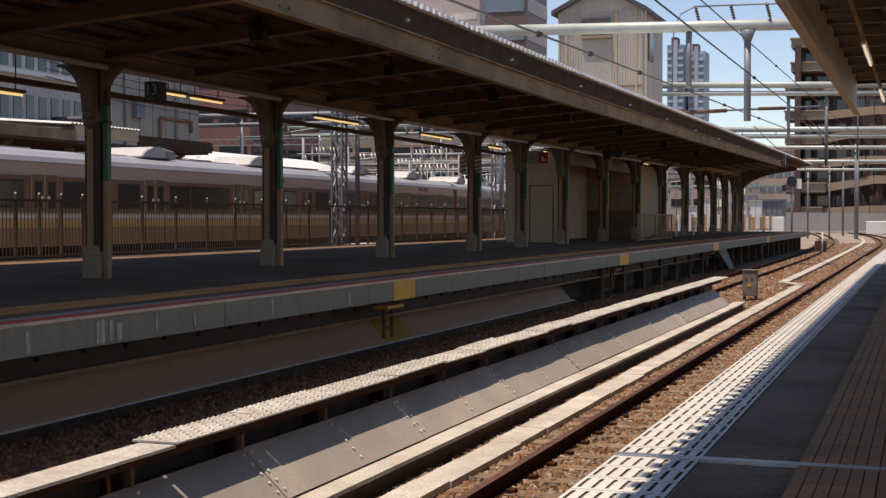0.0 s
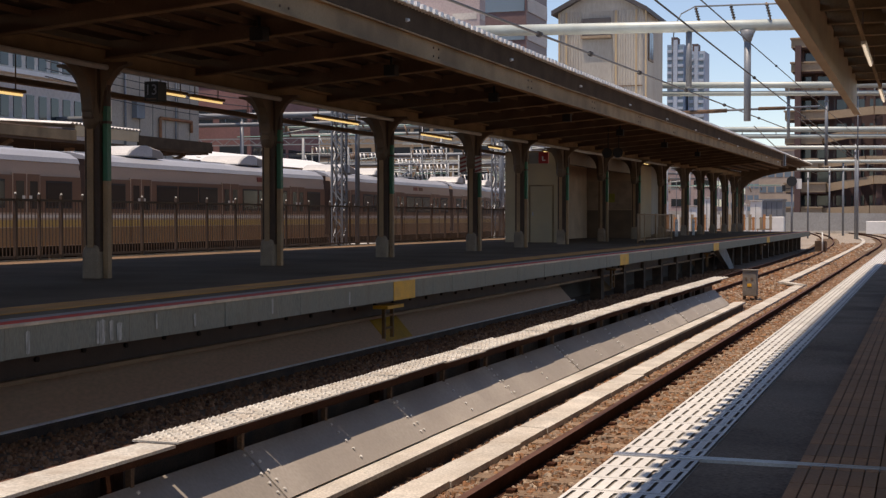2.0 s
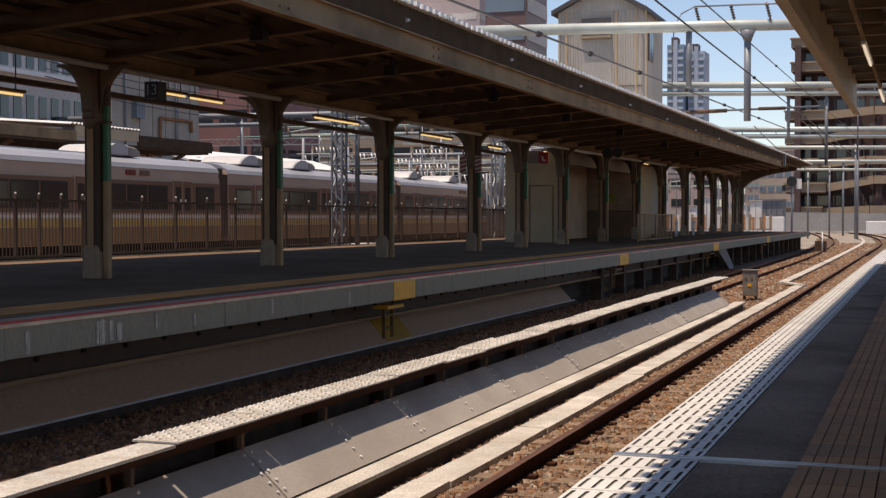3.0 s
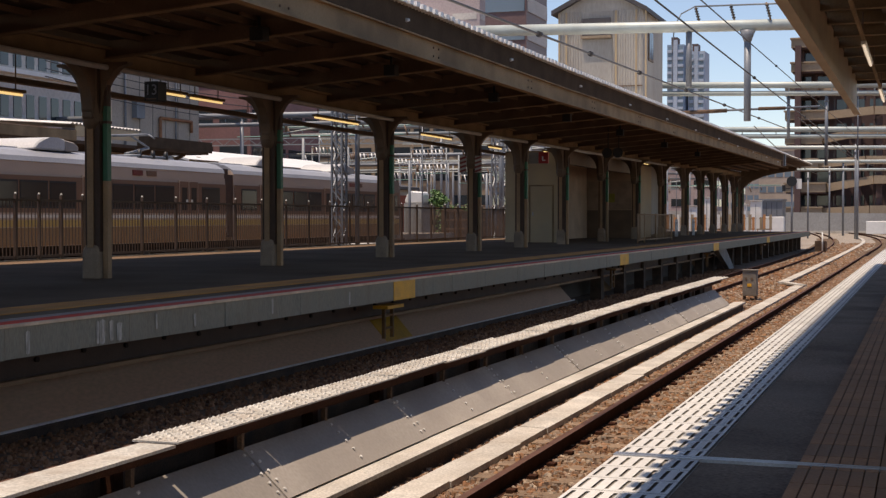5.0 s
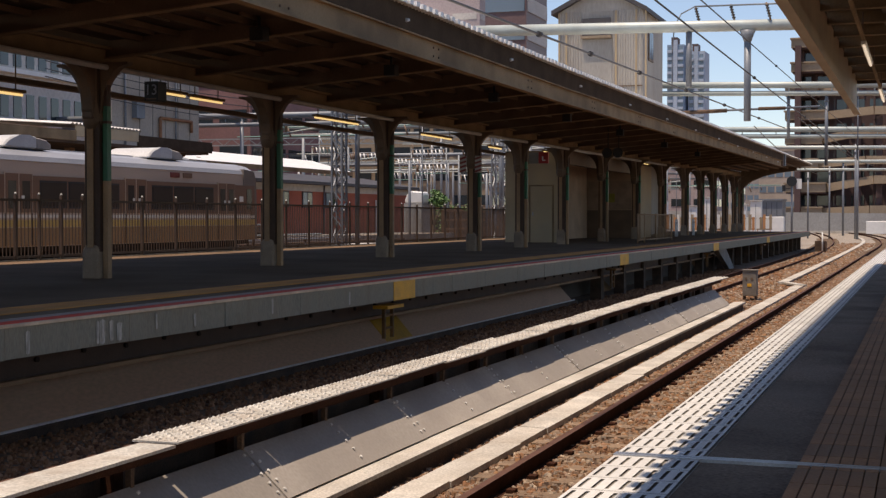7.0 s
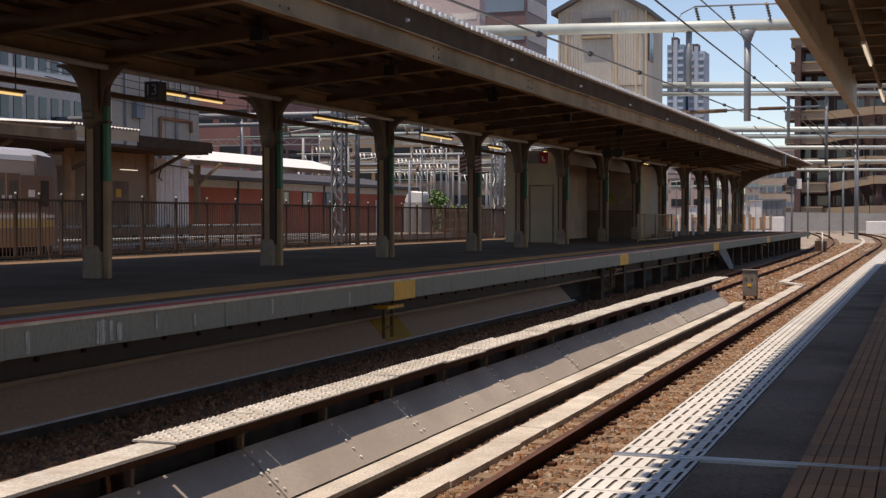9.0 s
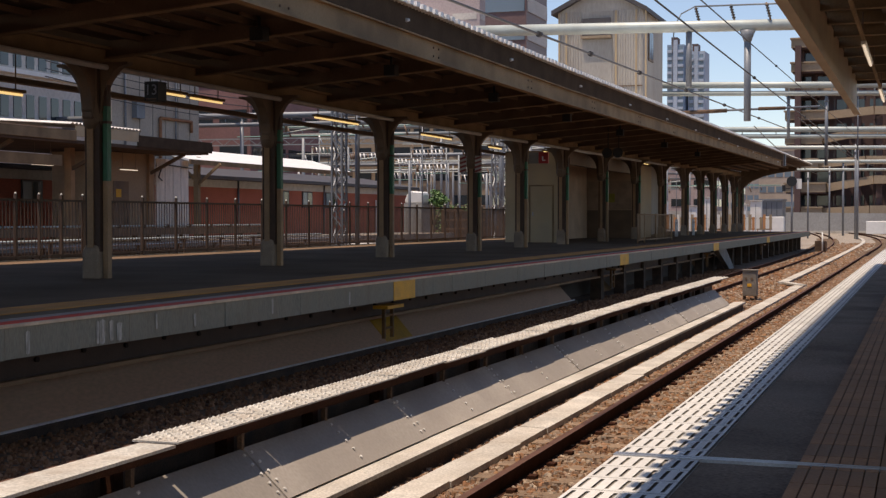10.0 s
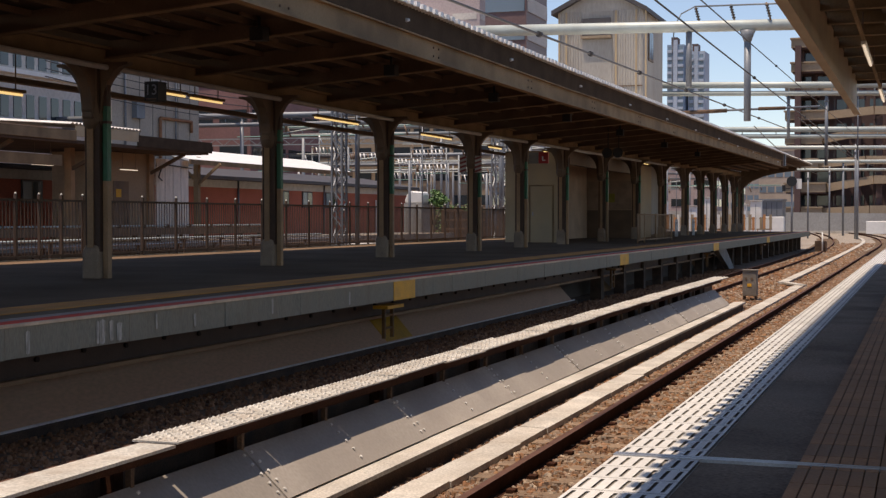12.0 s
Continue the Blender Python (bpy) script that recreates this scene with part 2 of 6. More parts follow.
# ---- mesh helpers
def box(bm, x0, x1, y0, y1, z0, z1):
    v = [bm.verts.new(p) for p in ((x0, y0, z0), (x1, y0, z0), (x1, y1, z0), (x0, y1, z0), (x0, y0, z1), (x1, y0, z1), (x1, y1, z1), (x0, y1, z1))]
    for f in ((3, 2, 1, 0), (4, 5, 6, 7), (0, 1, 5, 4), (1, 2, 6, 5), (2, 3, 7, 6), (3, 0, 4, 7)):
        bm.faces.new([v[i] for i in f])
    return v


def rod(bm, p, q, r, n=8, r2=None):
    """A round bar from p to q."""
    p, q = Vector(p), Vector(q)
    w = (q - p).normalized()
    a = w.orthogonal().normalized()
    b = w.cross(a)
    r2 = r if r2 is None else r2
    rings = []
    for c, rad in ((p, r), (q, r2)):
        rings.append([bm.verts.new(c + (a * math.cos(2 * math.pi * i / n) + b * math.sin(2 * math.pi * i / n)) * rad) for i in range(n)])
    for i in range(n):
        f = bm.faces.new((rings[0][i], rings[0][(i + 1) % n], rings[1][(i + 1) % n], rings[1][i]))
        f.smooth = n >= 6
    bm.faces.new(rings[0][::-1])
    bm.faces.new(rings[1])


def bar(bm, p, q, w, h):
    """A rectangular bar from p to q, w wide and h high."""
    p, q = Vector(p), Vector(q)
    d = (q - p).normalized()
    side = d.cross(Vector((0, 0, 1)))
    side = side.normalized() if side.length > 1e-4 else Vector((1, 0, 0))
    up = side.cross(d)
    ring = []
    for c in (p, q):
        ring.append([bm.verts.new(c + side * (sx * w / 2) + up * (sz * h / 2)) for sx, sz in ((-1, -1), (1, -1), (1, 1), (-1, 1))])
    for i in range(4):
        bm.faces.new((ring[0][i], ring[0][(i + 1) % 4], ring[1][(i + 1) % 4], ring[1][i]))
    bm.faces.new(ring[0][::-1])
    bm.faces.new(ring[1])


def prism(bm, profile, y0, y1, axis='y'):
    """A closed profile of (across, up) points drawn out along y, or along x."""
    def at(a, c, l):
        return (a, l, c) if axis == 'y' else (l, a, c)
    rings = [[bm.verts.new(at(a, c, l)) for a, c in profile] for l in (y0, y1)]
    n = len(profile)
    for i in range(n):
        bm.faces.new((rings[0][i], rings[0][(i + 1) % n], rings[1][(i + 1) % n], rings[1][i]))
    bm.faces.new(rings[0][::-1])
    bm.faces.new(rings[1])


def mesh_of(name, bm, material, bevel=0.0):
    if bevel:
        bmesh.ops.bevel(bm, geom=list(bm.edges), offset=bevel, segments=1, affect='EDGES', profile=0.7)
    bmesh.ops.recalc_face_normals(bm, faces=list(bm.faces))
    me = bpy.data.meshes.new(name)
    bm.to_mesh(me)
    bm.free()
    for m in (material if isinstance(material, (list, tuple)) else (material,)):
        me.materials.append(m)
    return me


def part(name, bm, material, parent, label="", bevel=0.0):
    ob = new(name, mesh_of(name, bm, material, bevel))
    ob.parent = parent
    if label:
        tagged(ob, label)
    return ob


def piece(name, mesh, parent, m):
    """One of many alike pieces that share a mesh."""
    ob = new(name, mesh)
    ob.parent = parent
    ob.matrix_basis = m
    return ob


def thing(name, x, y, z, label, category, group="", kind=""):
    ob = new(name)
    ob.location = (x, y, z)
    ob.empty_display_size = 0.2
    return tagged(ob, label, category, group, kind)


def single(name, bm, material, label, category="", group="", kind="", bevel=0.0):
    return tagged(new(name, mesh_of(name, bm, material, bevel)), label, category, group, kind)


def boxes(*specs):
    bm = bmesh.new()
    for s in specs:
        box(bm, *s)
    return bm


def rods(*specs):
    bm = bmesh.new()
    for s in specs:
        rod(bm, *s)
    return bm


RAIL = -1.10      # rail heads of the near tracks
BED = -1.24       # ballast surface
EDGE = -1.17      # near platform's edge
FAR = -7.60       # far platform's edge

# ---- ground: one sheet to the horizon
bm = bmesh.new()
grid = [-3000, -600, -200, -90, -40, -20, -9, -4, 0, 6, 40, 200, 800, 3000]
rows_y = [-600, -60, -10, 0, 10, 25, 50, 100, 200, 400, 900, 4500]
vs = [[bm.verts.new((x, y, BED - 0.03)) for x in grid] for y in rows_y]
for j in range(len(rows_y) - 1):
    for i in range(len(grid) - 1):
        bm.faces.new((vs[j][i], vs[j][i + 1], vs[j + 1][i + 1], vs[j + 1][i]))
single("ground", bm, M_ground, "rust-brown ballast ground across the railway yard", "ground", kind="structure")


def track_x(base, y0, y):
    """The plan of a track: straight, then a wide bend to the left."""
    return base - (max(0.0, y - y0) ** 2) / (2200.0 if y0 < 100.0 else 1450.0)


RAIL_PROFILE = ((-0.065, -0.15), (0.065, -0.15), (0.065, -0.135), (0.012, -0.12), (0.012, -0.045), (0.034, -0.035), (0.034, 0.0), (-0.034, 0.0), (-0.034, -0.035), (-0.012, -0.045), (-0.012, -0.12), (-0.065, -0.135))


def sweep_rail(base, y0, ya, yb, step):
    bm = bmesh.new()
    ys = [ya + i * step for i in range(int((yb - ya) / step) + 1)]
    rings = [[bm.verts.new((track_x(base, y0, y) + a, y, RAIL + c)) for a, c in RAIL_PROFILE] for y in ys]
    n = len(RAIL_PROFILE)
    for r0, r1 in zip(rings, rings[1:]):
        for i in range(n):
            f = bm.faces.new((r0[i], r0[(i + 1) % n], r1[(i + 1) % n], r1[i]))
            f.material_index = 1 if i == 6 else 0
    return bm


def build_track(centre, y0, yb, label):
    t = thing("railway_track", centre, 0, 0, label, "track", kind="structure")
    for side in (-0.5335, 0.5335):
        ob = part("rail", sweep_rail(centre + side, y0, -4, yb, 4.0), (M_rail_side, M_rail_top), t)
        ob.location.x = -centre
    me = mesh_of("sleeper", boxes((-1.0, 1.0, -0.11, 0.11, -0.18, 0.0)), M_sleeper)
    clip = mesh_of("rail_clip", boxes((-0.14, -0.07, -0.05, 0.05, 0, 0.03), (0.07, 0.14, -0.05, 0.05, 0, 0.03)), M_rail_side)
    y, k = -2.0, 0
    while y < min(yb, 150):
        ob = piece("sleeper", me, t, pose(track_x(centre, y0, y) - centre, y, RAIL - 0.135, 0, 0, 0))
        if k < 70:
            for side in (-0.5335, 0.5335):
                piece("rail_clip", clip, ob, pose(side, 0, 0.0))
        y, k = y + 0.62, k + 1
    return t


build_track(-2.66, 100.0, 330.0, "rusty running rails on dusty concrete sleepers in ballast")
build_track(-6.22, 60.0, 330.0, "shaded rusty rails beside the opposite platform")
build_track(-22.6, 400.0, 260.0, "empty yard track behind the platform fence")


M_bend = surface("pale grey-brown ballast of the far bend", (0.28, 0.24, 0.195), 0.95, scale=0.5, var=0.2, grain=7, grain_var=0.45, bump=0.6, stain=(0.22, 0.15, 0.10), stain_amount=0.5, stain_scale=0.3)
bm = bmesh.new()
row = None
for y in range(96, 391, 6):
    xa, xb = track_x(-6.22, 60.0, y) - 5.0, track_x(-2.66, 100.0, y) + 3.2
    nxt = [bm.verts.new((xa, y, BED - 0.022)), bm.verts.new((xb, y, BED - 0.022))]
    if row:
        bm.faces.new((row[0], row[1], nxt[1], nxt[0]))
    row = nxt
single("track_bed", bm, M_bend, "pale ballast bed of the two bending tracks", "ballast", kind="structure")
# dark sheet below the stones paints the shade in their gaps
M_trackbed = surface("dark bed shading the ballast gaps", (0.075, 0.042, 0.024), 0.95, scale=1.5, var=0.3, grain=25, grain_var=0.5, bump=0.8)
single("track_bed", boxes((-4.1, -1.0, -4, 60, BED - 0.06, BED - 0.018)), M_trackbed, "dark sheet painting shade between the near track's ballast stones", "ballast", kind="structure")


def stones(name, material, label, count, xr, yr, z, size, seed, gap=None):
    """Loose ballast: many small uneven stones in one mesh."""
    rnd = random.Random(seed)
    verts, faces = [], []
    for _ in range(count):
        x = rnd.uniform(*xr)
        y = yr[0] + (yr[1] - yr[0]) * rnd.random() ** 1.7
        if gap and gap(x, y) and rnd.random() < 0.5:
            continue
        s = size * rnd.uniform(0.55, 1.45) * (1 + 0.018 * y)
        a = rnd.uniform(0, 6.28)
        o = len(verts)
        pts = []
        for i in range(4):
            t = a + i * 1.5708 + rnd.uniform(-0.4, 0.4)
            pts.append((x + math.cos(t) * s * rnd.uniform(0.8, 1.25), y + math.sin(t) * s * rnd.uniform(0.8, 1.25), z - s * 0.5))
        for i in range(3):
            t = a + 0.6 + i * 2.0944
            pts.append((x + math.cos(t) * s * 0.6, y + math.sin(t) * s * 0.6, z + s * rnd.uniform(0.3, 0.85)))
        verts += pts
        faces += [(o, o + 1, o + 4), (o + 1, o + 5, o + 4), (o + 1, o + 2, o + 5), (o + 2, o + 3, o + 5), (o + 3, o + 6, o + 5), (o + 3, o, o + 6), (o, o + 4, o + 6), (o + 4, o + 5, o + 6)]
    me = bpy.data.meshes.new(name)
    me.from_pydata(verts, [], faces)
    me.materials.append(material)
    return tagged(new(name, me), label, "ballast", kind="stuff")


def on_sleeper(x, y):
    return -3.68 < x < -1.64 and abs((y + 2.0) % 0.62 - 0.31) > 0.20


stones("ballast", M_stone, "rusty brown ballast stones between the rails", 72000, (-4.05, -1.3), (4.5, 80), BED - 0.012, 0.026, 3, on_sleeper)
stones("ballast", M_stone, "sunlit brown ballast stones beyond the walkway", 9000, (-6.6, -3.9), (33, 120), BED - 0.01, 0.036, 4)
stones("ballast", M_shade_stone, "brown ballast toned for the canopy's shade", 30000, (-8.42, -4.9), (7, 60), BED - 0.012, 0.021, 5)


# ---- near platform
plat = thing("platform_near", 0, 0, 0, "dark asphalt station platform with white tiled edge", "platform", kind="structure")
part("platform_slab", boxes((EDGE + 0.02, 7.0, -8, 75, -0.32, -0.006)), M_asphalt, plat)
part("platform_wall", boxes((EDGE + 0.35, 7.0, -8, 75, BED - 0.1, -0.32)), M_dark_concrete, plat)
part("tile_bed", boxes((EDGE, EDGE + 0.35, -2, 75, -0.30, -0.004)), M_tile_base, plat)


def bar_tile(w, l, cols, slot_w, slot_l):
    """A flat tile whose face is cut by a row of long slots."""
    bm = bmesh.new()
    pitch = w / cols
    zt = 0.003

    def q(x0, x1, y0, y1):
        bm.faces.new([bm.verts.new(p) for p in ((x0, y0, zt), (x1, y0, zt), (x1, y1, zt), (x0, y1, zt))])
    x = 0.003
    for i in range(cols):
        a = pitch * (i + 0.5) - slot_w / 2
        q(x, a, 0.003, l - 0.003)
        q(a, a + slot_w, 0.003, (l - slot_l) / 2)
        q(a, a + slot_w, (l + slot_l) / 2, l - 0.003)
        x = a + slot_w
    q(x, w - 0.003, 0.003, l - 0.003)
    return mesh_of("edge_tile", bm, M_white_tile)


TILE = 0.236
edge_tile = bar_tile(0.345, TILE, 7, 0.015, 0.172)
y = 5.36 - 16 * TILE
while y < 42.0:
    if not (5.30 < y + TILE / 2 < 5.42):
        piece("edge_tile", edge_tile, plat, pose(EDGE, y, 0.0))
    y += TILE
# ochre guiding band of ribbed tiles
bm = bmesh.new()
box(bm, 0.002, 0.298, 0.002, 0.298, -0.004, 0.002)
for f in bm.faces:
    f.material_index = 1
for i in range(6):
    cx = 0.025 + i * 0.05
    prism(bm, ((cx - 0.0232, 0.002), (cx + 0.0232, 0.002), (cx + 0.0215, 0.0055), (cx - 0.0215, 0.0055)), 0.003, 0.297)
guide_tile = mesh_of("guide_tile", bm, (M_orange_tile, surface("dark groove between tile ribs", (0.12, 0.07, 0.04), 0.9)))
for i in range(120):
    for c in range(2):
        piece("guide_tile", guide_tile, plat, pose(-0.455 + 0.3 * c, 2.0 + 0.3 * i, 0.0))
part("expansion_joint", boxes((EDGE, 7.0, 5.36, 5.385, -0.01, 0.008), (EDGE, 7.0, 5.395, 5.42, -0.01, 0.008)), M_joint_metal, plat, "dull steel expansion joint strip")

# ---- near canopy
can = thing("canopy_near", 0, 0, 0, "dark platform canopy with ochre fascia", "canopy", kind="structure")
part("fascia", boxes((-1.36, -1.31, -8, 28.5, 3.02, 3.74)), M_fascia, can)
part("gutter_lip", boxes((-1.36, -1.24, -8, 28.5, 3.0, 3.03)), M_fascia, can)
part("end_fascia", boxes((-1.36, 7.0, 28.5, 28.55, 3.62, 3.80)), M_deck, can)
part("roof_deck", boxes((-1.36, 7.0, -8, 28.5, 3.84, 3.90)), M_deck, can)
rafter_n = mesh_of("rafter", boxes((-1.31, 7.0, -0.035, 0.035, 3.66, 3.82), (-1.31, 7.0, -0.07, 0.07, 3.645, 3.66)), M_beam)
for i in range(26):
    piece("rafter", rafter_n, can, pose(0, -6 + i * 1.36, 0))
purlin_n = mesh_of("purlin", boxes((-0.03, 0.03, -8, 28.4, 3.76, 3.838)), M_steel_brown)
for i in range(9):
    piece("purlin", purlin_n, can, pose(-0.55 + 0.82 * i, 0, 0))


def corrugated(x0, z0, x1, z1, ya, yb, pitch, depth, name, material, parent, label=""):
    """A corrugated sheet between two long edges."""
    n = int((yb - ya) / pitch) * 2
    verts, faces = [], []
    for i in range(n + 1):
        d = depth if i % 2 else 0.0
        yy = ya + i * pitch / 2
        verts += [(x0, yy, z0 + d), (x1, yy, z1 + d), (x0, yy, z0 + d - 0.012), (x1, yy, z1 + d - 0.012)]
    for i in range(n):
        a, b = i * 4, i * 4 + 4
        faces += [(a, b, b + 1, a + 1), (a + 2, a + 3, b + 3, b + 2), (a, a + 2, b + 2, b), (a + 1, b + 1, b + 3, a + 3)]
    me = bpy.data.meshes.new(name)
    me.from_pydata(verts, [], faces)
    me.materials.append(material)
    ob = new(name, me)
    ob.parent = parent
    if label:
        tagged(ob, label)
    return ob


for yy in range(-6, 29, 6):
    part("canopy_post", boxes((3.4, 3.7, yy, yy + 0.3, -0.01, 3.84)), M_column, can)
corrugated(-1.48, 3.93, 7.0, 4.1, -8, 28.9, 0.13, 0.035, "roof_sheet", M_rooftop, can)
rib_end = mesh_of("rib_end", boxes((-0.055, 0.02, -0.05, 0.05, 0.0, 0.04)), M_rooftop)
for i in range(164):
    piece("rib_end", rib_end, can, pose(-1.48, -4.0 + i * 0.2, 3.925))
rail_lamp = thing("lamp_rail", -0.80, 0, 3.34, "ceiling conduit rail carrying fluorescent tubes under the near canopy", "lamp")
part("conduit", boxes((-0.02, 0.02, -6, 28, -0.02, 0.03)), M_beam, rail_lamp)
for yy in (3.0, 10.2, 19.2, 26.0):
    fx = part("fitting", boxes((-0.035, 0.035, yy, yy + 2.6, -0.06, -0.02)), M_white_paint, rail_lamp)
    part("tube", rods(((0, yy + 0.06, -0.082), (0, yy + 2.54, -0.082), 0.018, 8)), M_tube_white, fx, "white fluorescent tube")
for yy in range(-5, 28, 4):
    part("hanger", rods(((0, yy, 0.02), (0, yy, 0.34), 0.01, 6)), M_steel_brown, rail_lamp)

# ---- raised service walkway between the tracks, with sloped lining panels
wk = thing("service_walkway", -4.71, 0, BED, "raised steel walkway with checker-plate top and grey sloped side panels", "walkway")
WZ = -0.50 - BED
bm = bmesh.new()
box(bm, -0.125, 0.215, 0.004, 1.296, -0.012, 0.0)
for i in range(17):
    for j in range(5):
        cx, cy = -0.095 + j * 0.070, 0.05 + i * 0.075
        dx, dy = (0.026, 0.010) if (i + j) % 2 else (0.010, 0.028)
        q = [bm.verts.new(p) for p in ((cx - dx, cy - dy, 0.001), (cx + dx, cy - dy, 0.001), (cx + dx, cy + dy, 0.001), (cx - dx, cy + dy, 0.001))]
        top = bm.verts.new((cx, cy, 0.017))
        for k in range(4):
            bm.faces.new((q[k], q[(k + 1) % 4], top))
checker = mesh_of("checker_plate", bm, M_checker)
y = 7.65
k = 0
while y < 32.6:
    piece("checker_plate", checker, wk, pose(0.0 + 0.006 * math.sin(k * 2.3), y, WZ + 0.014 + 0.006 * (k % 2), 0.25 * math.sin(k * 2.9), 1.1 * math.sin(k * 1.7), 0.4 * math.sin(k * 3.1)))
    y, k = y + 1.3, k + 1
part("concrete_cap", boxes((-0.05, 0.215, -2, 7.62, WZ - 0.016, WZ + 0.004)), M_checker, wk, "worn pale steel cap of the walkway")
part("edge_channel", boxes((0.09, 0.12, -2, 33.0, WZ - 0.09, WZ - 0.016), (-0.11, -0.08, -2, 33.0, WZ - 0.07, WZ - 0.030)), M_rail_side, wk, "rusty edge channel")
part("core_wall", boxes((-0.16, -0.10, -2, 33.0, 0, WZ - 0.03)), M_rust, wk)
part("foot_ledge", boxes((0.40, 0.665, -2, 33.2, 0.145, 0.180)), M_light_concrete, wk, "sun-bleached concrete ledge")
part("ledge_wall", boxes((0.44, 0.615, -2, 33.2, -0.05, 0.145)), M_rust, wk, "dark rust-stained wall under the ledge")
bm = bmesh.new()
prism(bm, ((0.075, 0.525), (0.09, 0.535), (0.455, 0.195), (0.44, 0.185)), 0.006, 2.894)
grey_panel = mesh_of("side_panel", bm, M_grey_panel)
M_bolt = surface("galvanised bolt head", (0.62, 0.60, 0.56), 0.5, 0.0, grain=90)
bolt = mesh_of("bolt", rods(((0, 0, 0), (0.010, 0, 0.011), 0.012, 6)), M_bolt)
bracket = mesh_of("bracket", boxes((0.06, 0.10, -0.02, 0.02, 0.50, WZ - 0.10)), M_rust)
post_w = mesh_of("post", boxes((-0.10, 0.0, -0.05, 0.05, 0, WZ - 0.06)), M_rail_side)
y = 11.65 - 5 * 2.9
while y < 31.0:
    pn = piece("side_panel", grey_panel, wk, pose(0.005 * math.sin(y * 3.7), y, 0.004 * math.sin(y * 5.1)))
    for o in (0.05, 1.45, 2.845):
        for i in range(5):
            f = 0.12 + 0.18 * i
            piece("bolt", bolt, pn, pose(0.09 + 0.365 * f, o, 0.535 - 0.34 * f))
    for o in (0.0, 1.45):
        piece("bracket", bracket, wk, pose(0, y + o, 0))
        piece("post", post_w, wk, pose(0, y + o, 0))
    y += 2.9

# cable trough with concrete lids
tr = thing("cable_trough", -3.75, 0, BED - 0.095, "pale concrete cable trough with flat lids", "trough")
lid = mesh_of("trough_lid", boxes((-0.15, 0.15, 0.002, 0.998, 0.10, 0.155)), M_light_concrete)
for i in range(46):
    piece("trough_lid", lid, tr, pose(0.008 * math.sin(i * 2.1), -1.6 + i, 0.003 * math.sin(i * 1.3), 0, 0.5 * math.sin(i * 2.7), 0.35 * math.sin(i * 1.9)))
part("trough_side", boxes((-0.135, 0.135, -1.6, 44.4, 0.0, 0.097)), M_dark_concrete, tr)
for i in range(112):
    piece("trough_lid", lid, tr, pose(-0.61 - 0.0026 * i - 0.00006 * i * i - 0.0008 * max(0, i - 65) ** 2, 45.6 + i, 0.05, 0, 0, 0.35 + 0.09 * max(0, i - 65)))
bm = bmesh.new()
bar(bm, (0.1, 44.3, 0.165), (-0.70, 46.2, 0.165), 0.30, 0.055)
part("cross_lid", bm, M_light_concrete, tr)

# grey relay box on legs
# grey made darker to carry the shade on the box's front
M_box_grey = surface("grey box steel darkened as shaded", (0.20, 0.175, 0.145), 0.7, scale=4, var=0.15, grain=40, stain=(0.14, 0.10, 0.07), stain_amount=0.4, stain_scale=3)
rb = thing("relay_box", -4.36, 36.8, BED, "grey steel relay box on short legs with a yellow plate", "box")
part("cabinet", boxes((-0.185, 0.185, -0.16, 0.16, 0.13, 0.80)), M_box_grey, rb, bevel=0.012)
part("cap", boxes((-0.20, 0.20, -0.18, 0.18, 0.802, 0.825)), M_box_grey, rb)
for sx in (-0.15, 0.15):
    part("leg", boxes((sx - 0.025, sx + 0.025, -0.14, 0.14, -0.05, 0.13)), M_rust, rb)
for sx in (-0.09, 0.06):
    part("label_plate", boxes((sx - 0.03, sx + 0.03, -0.168, -0.161, 0.56, 0.62)), M_steel_brown, rb)
part("warning_plate", boxes((-0.06, 0.05, -0.168, -0.161, 0.38, 0.46)), M_yellow, rb, "yellow warning plate")

# ---- far platform
fp = thing("platform_far", 0, 0, 0, "shaded asphalt island platform with concrete edge", "platform", kind="structure")
FEND = 99.0
# asphalt browner than the near one, to cancel the blue skylight on it
M_far_asphalt = surface("platform asphalt browned against skylight", (0.15, 0.098, 0.064), 0.92, spec=0.08, scale=0.6, var=0.3, grain=80, grain_var=0.35, bump=0.3,
                        stain=(0.19, 0.14, 0.10), stain_amount=0.5, stain_scale=0.5)
part("platform_slab", boxes((-18.96, FAR - 0.02, 0, FEND, -0.29, -0.005)), M_far_asphalt, fp)
part("core_wall", boxes((-18.8, -9.25, 0, 58, BED - 0.1, -0.29)), M_dark_concrete, fp, "dark recessed wall under the platform")
edge_face = mesh_of("edge_slab", boxes((FAR - 0.35, FAR, 0.006, 1.994, -0.30, 0.0)), M_edge)
for i in range(int(FEND / 2)):
    piece("edge_slab", edge_face, fp, pose(0.004 * math.sin(i * 1.9), i * 2.0, 0.002 * math.sin(i * 2.7)))
part("white_line", boxes((FAR - 0.046, FAR + 0.012, 0, FEND, -0.018, 0.009)), M_white_line, fp)
part("red_line", boxes((FAR - 0.26, FAR - 0.048, 0, FEND, -0.003, 0.011)), M_red, fp)
part("grey_line", boxes((FAR - 0.50, FAR - 0.27, 0, FEND, -0.003, 0.006)), surface("worn pinkish-grey edge tile", (0.33, 0.245, 0.185), 0.85, scale=3, var=0.3, grain=40, grain_var=0.35, stretch=(1, 4, 1)), fp)
far_tile = mesh_of("guide_tile", boxes((0.002, 0.298, 0.002, 0.298, -0.004, 0.007)), surface("ochre guiding tile", (0.62, 0.25, 0.05), 0.8, scale=3, var=0.2, grain=60, stain=(0.2, 0.11, 0.05), stain_amount=0.5, stain_scale=1.5, vary=0.06))
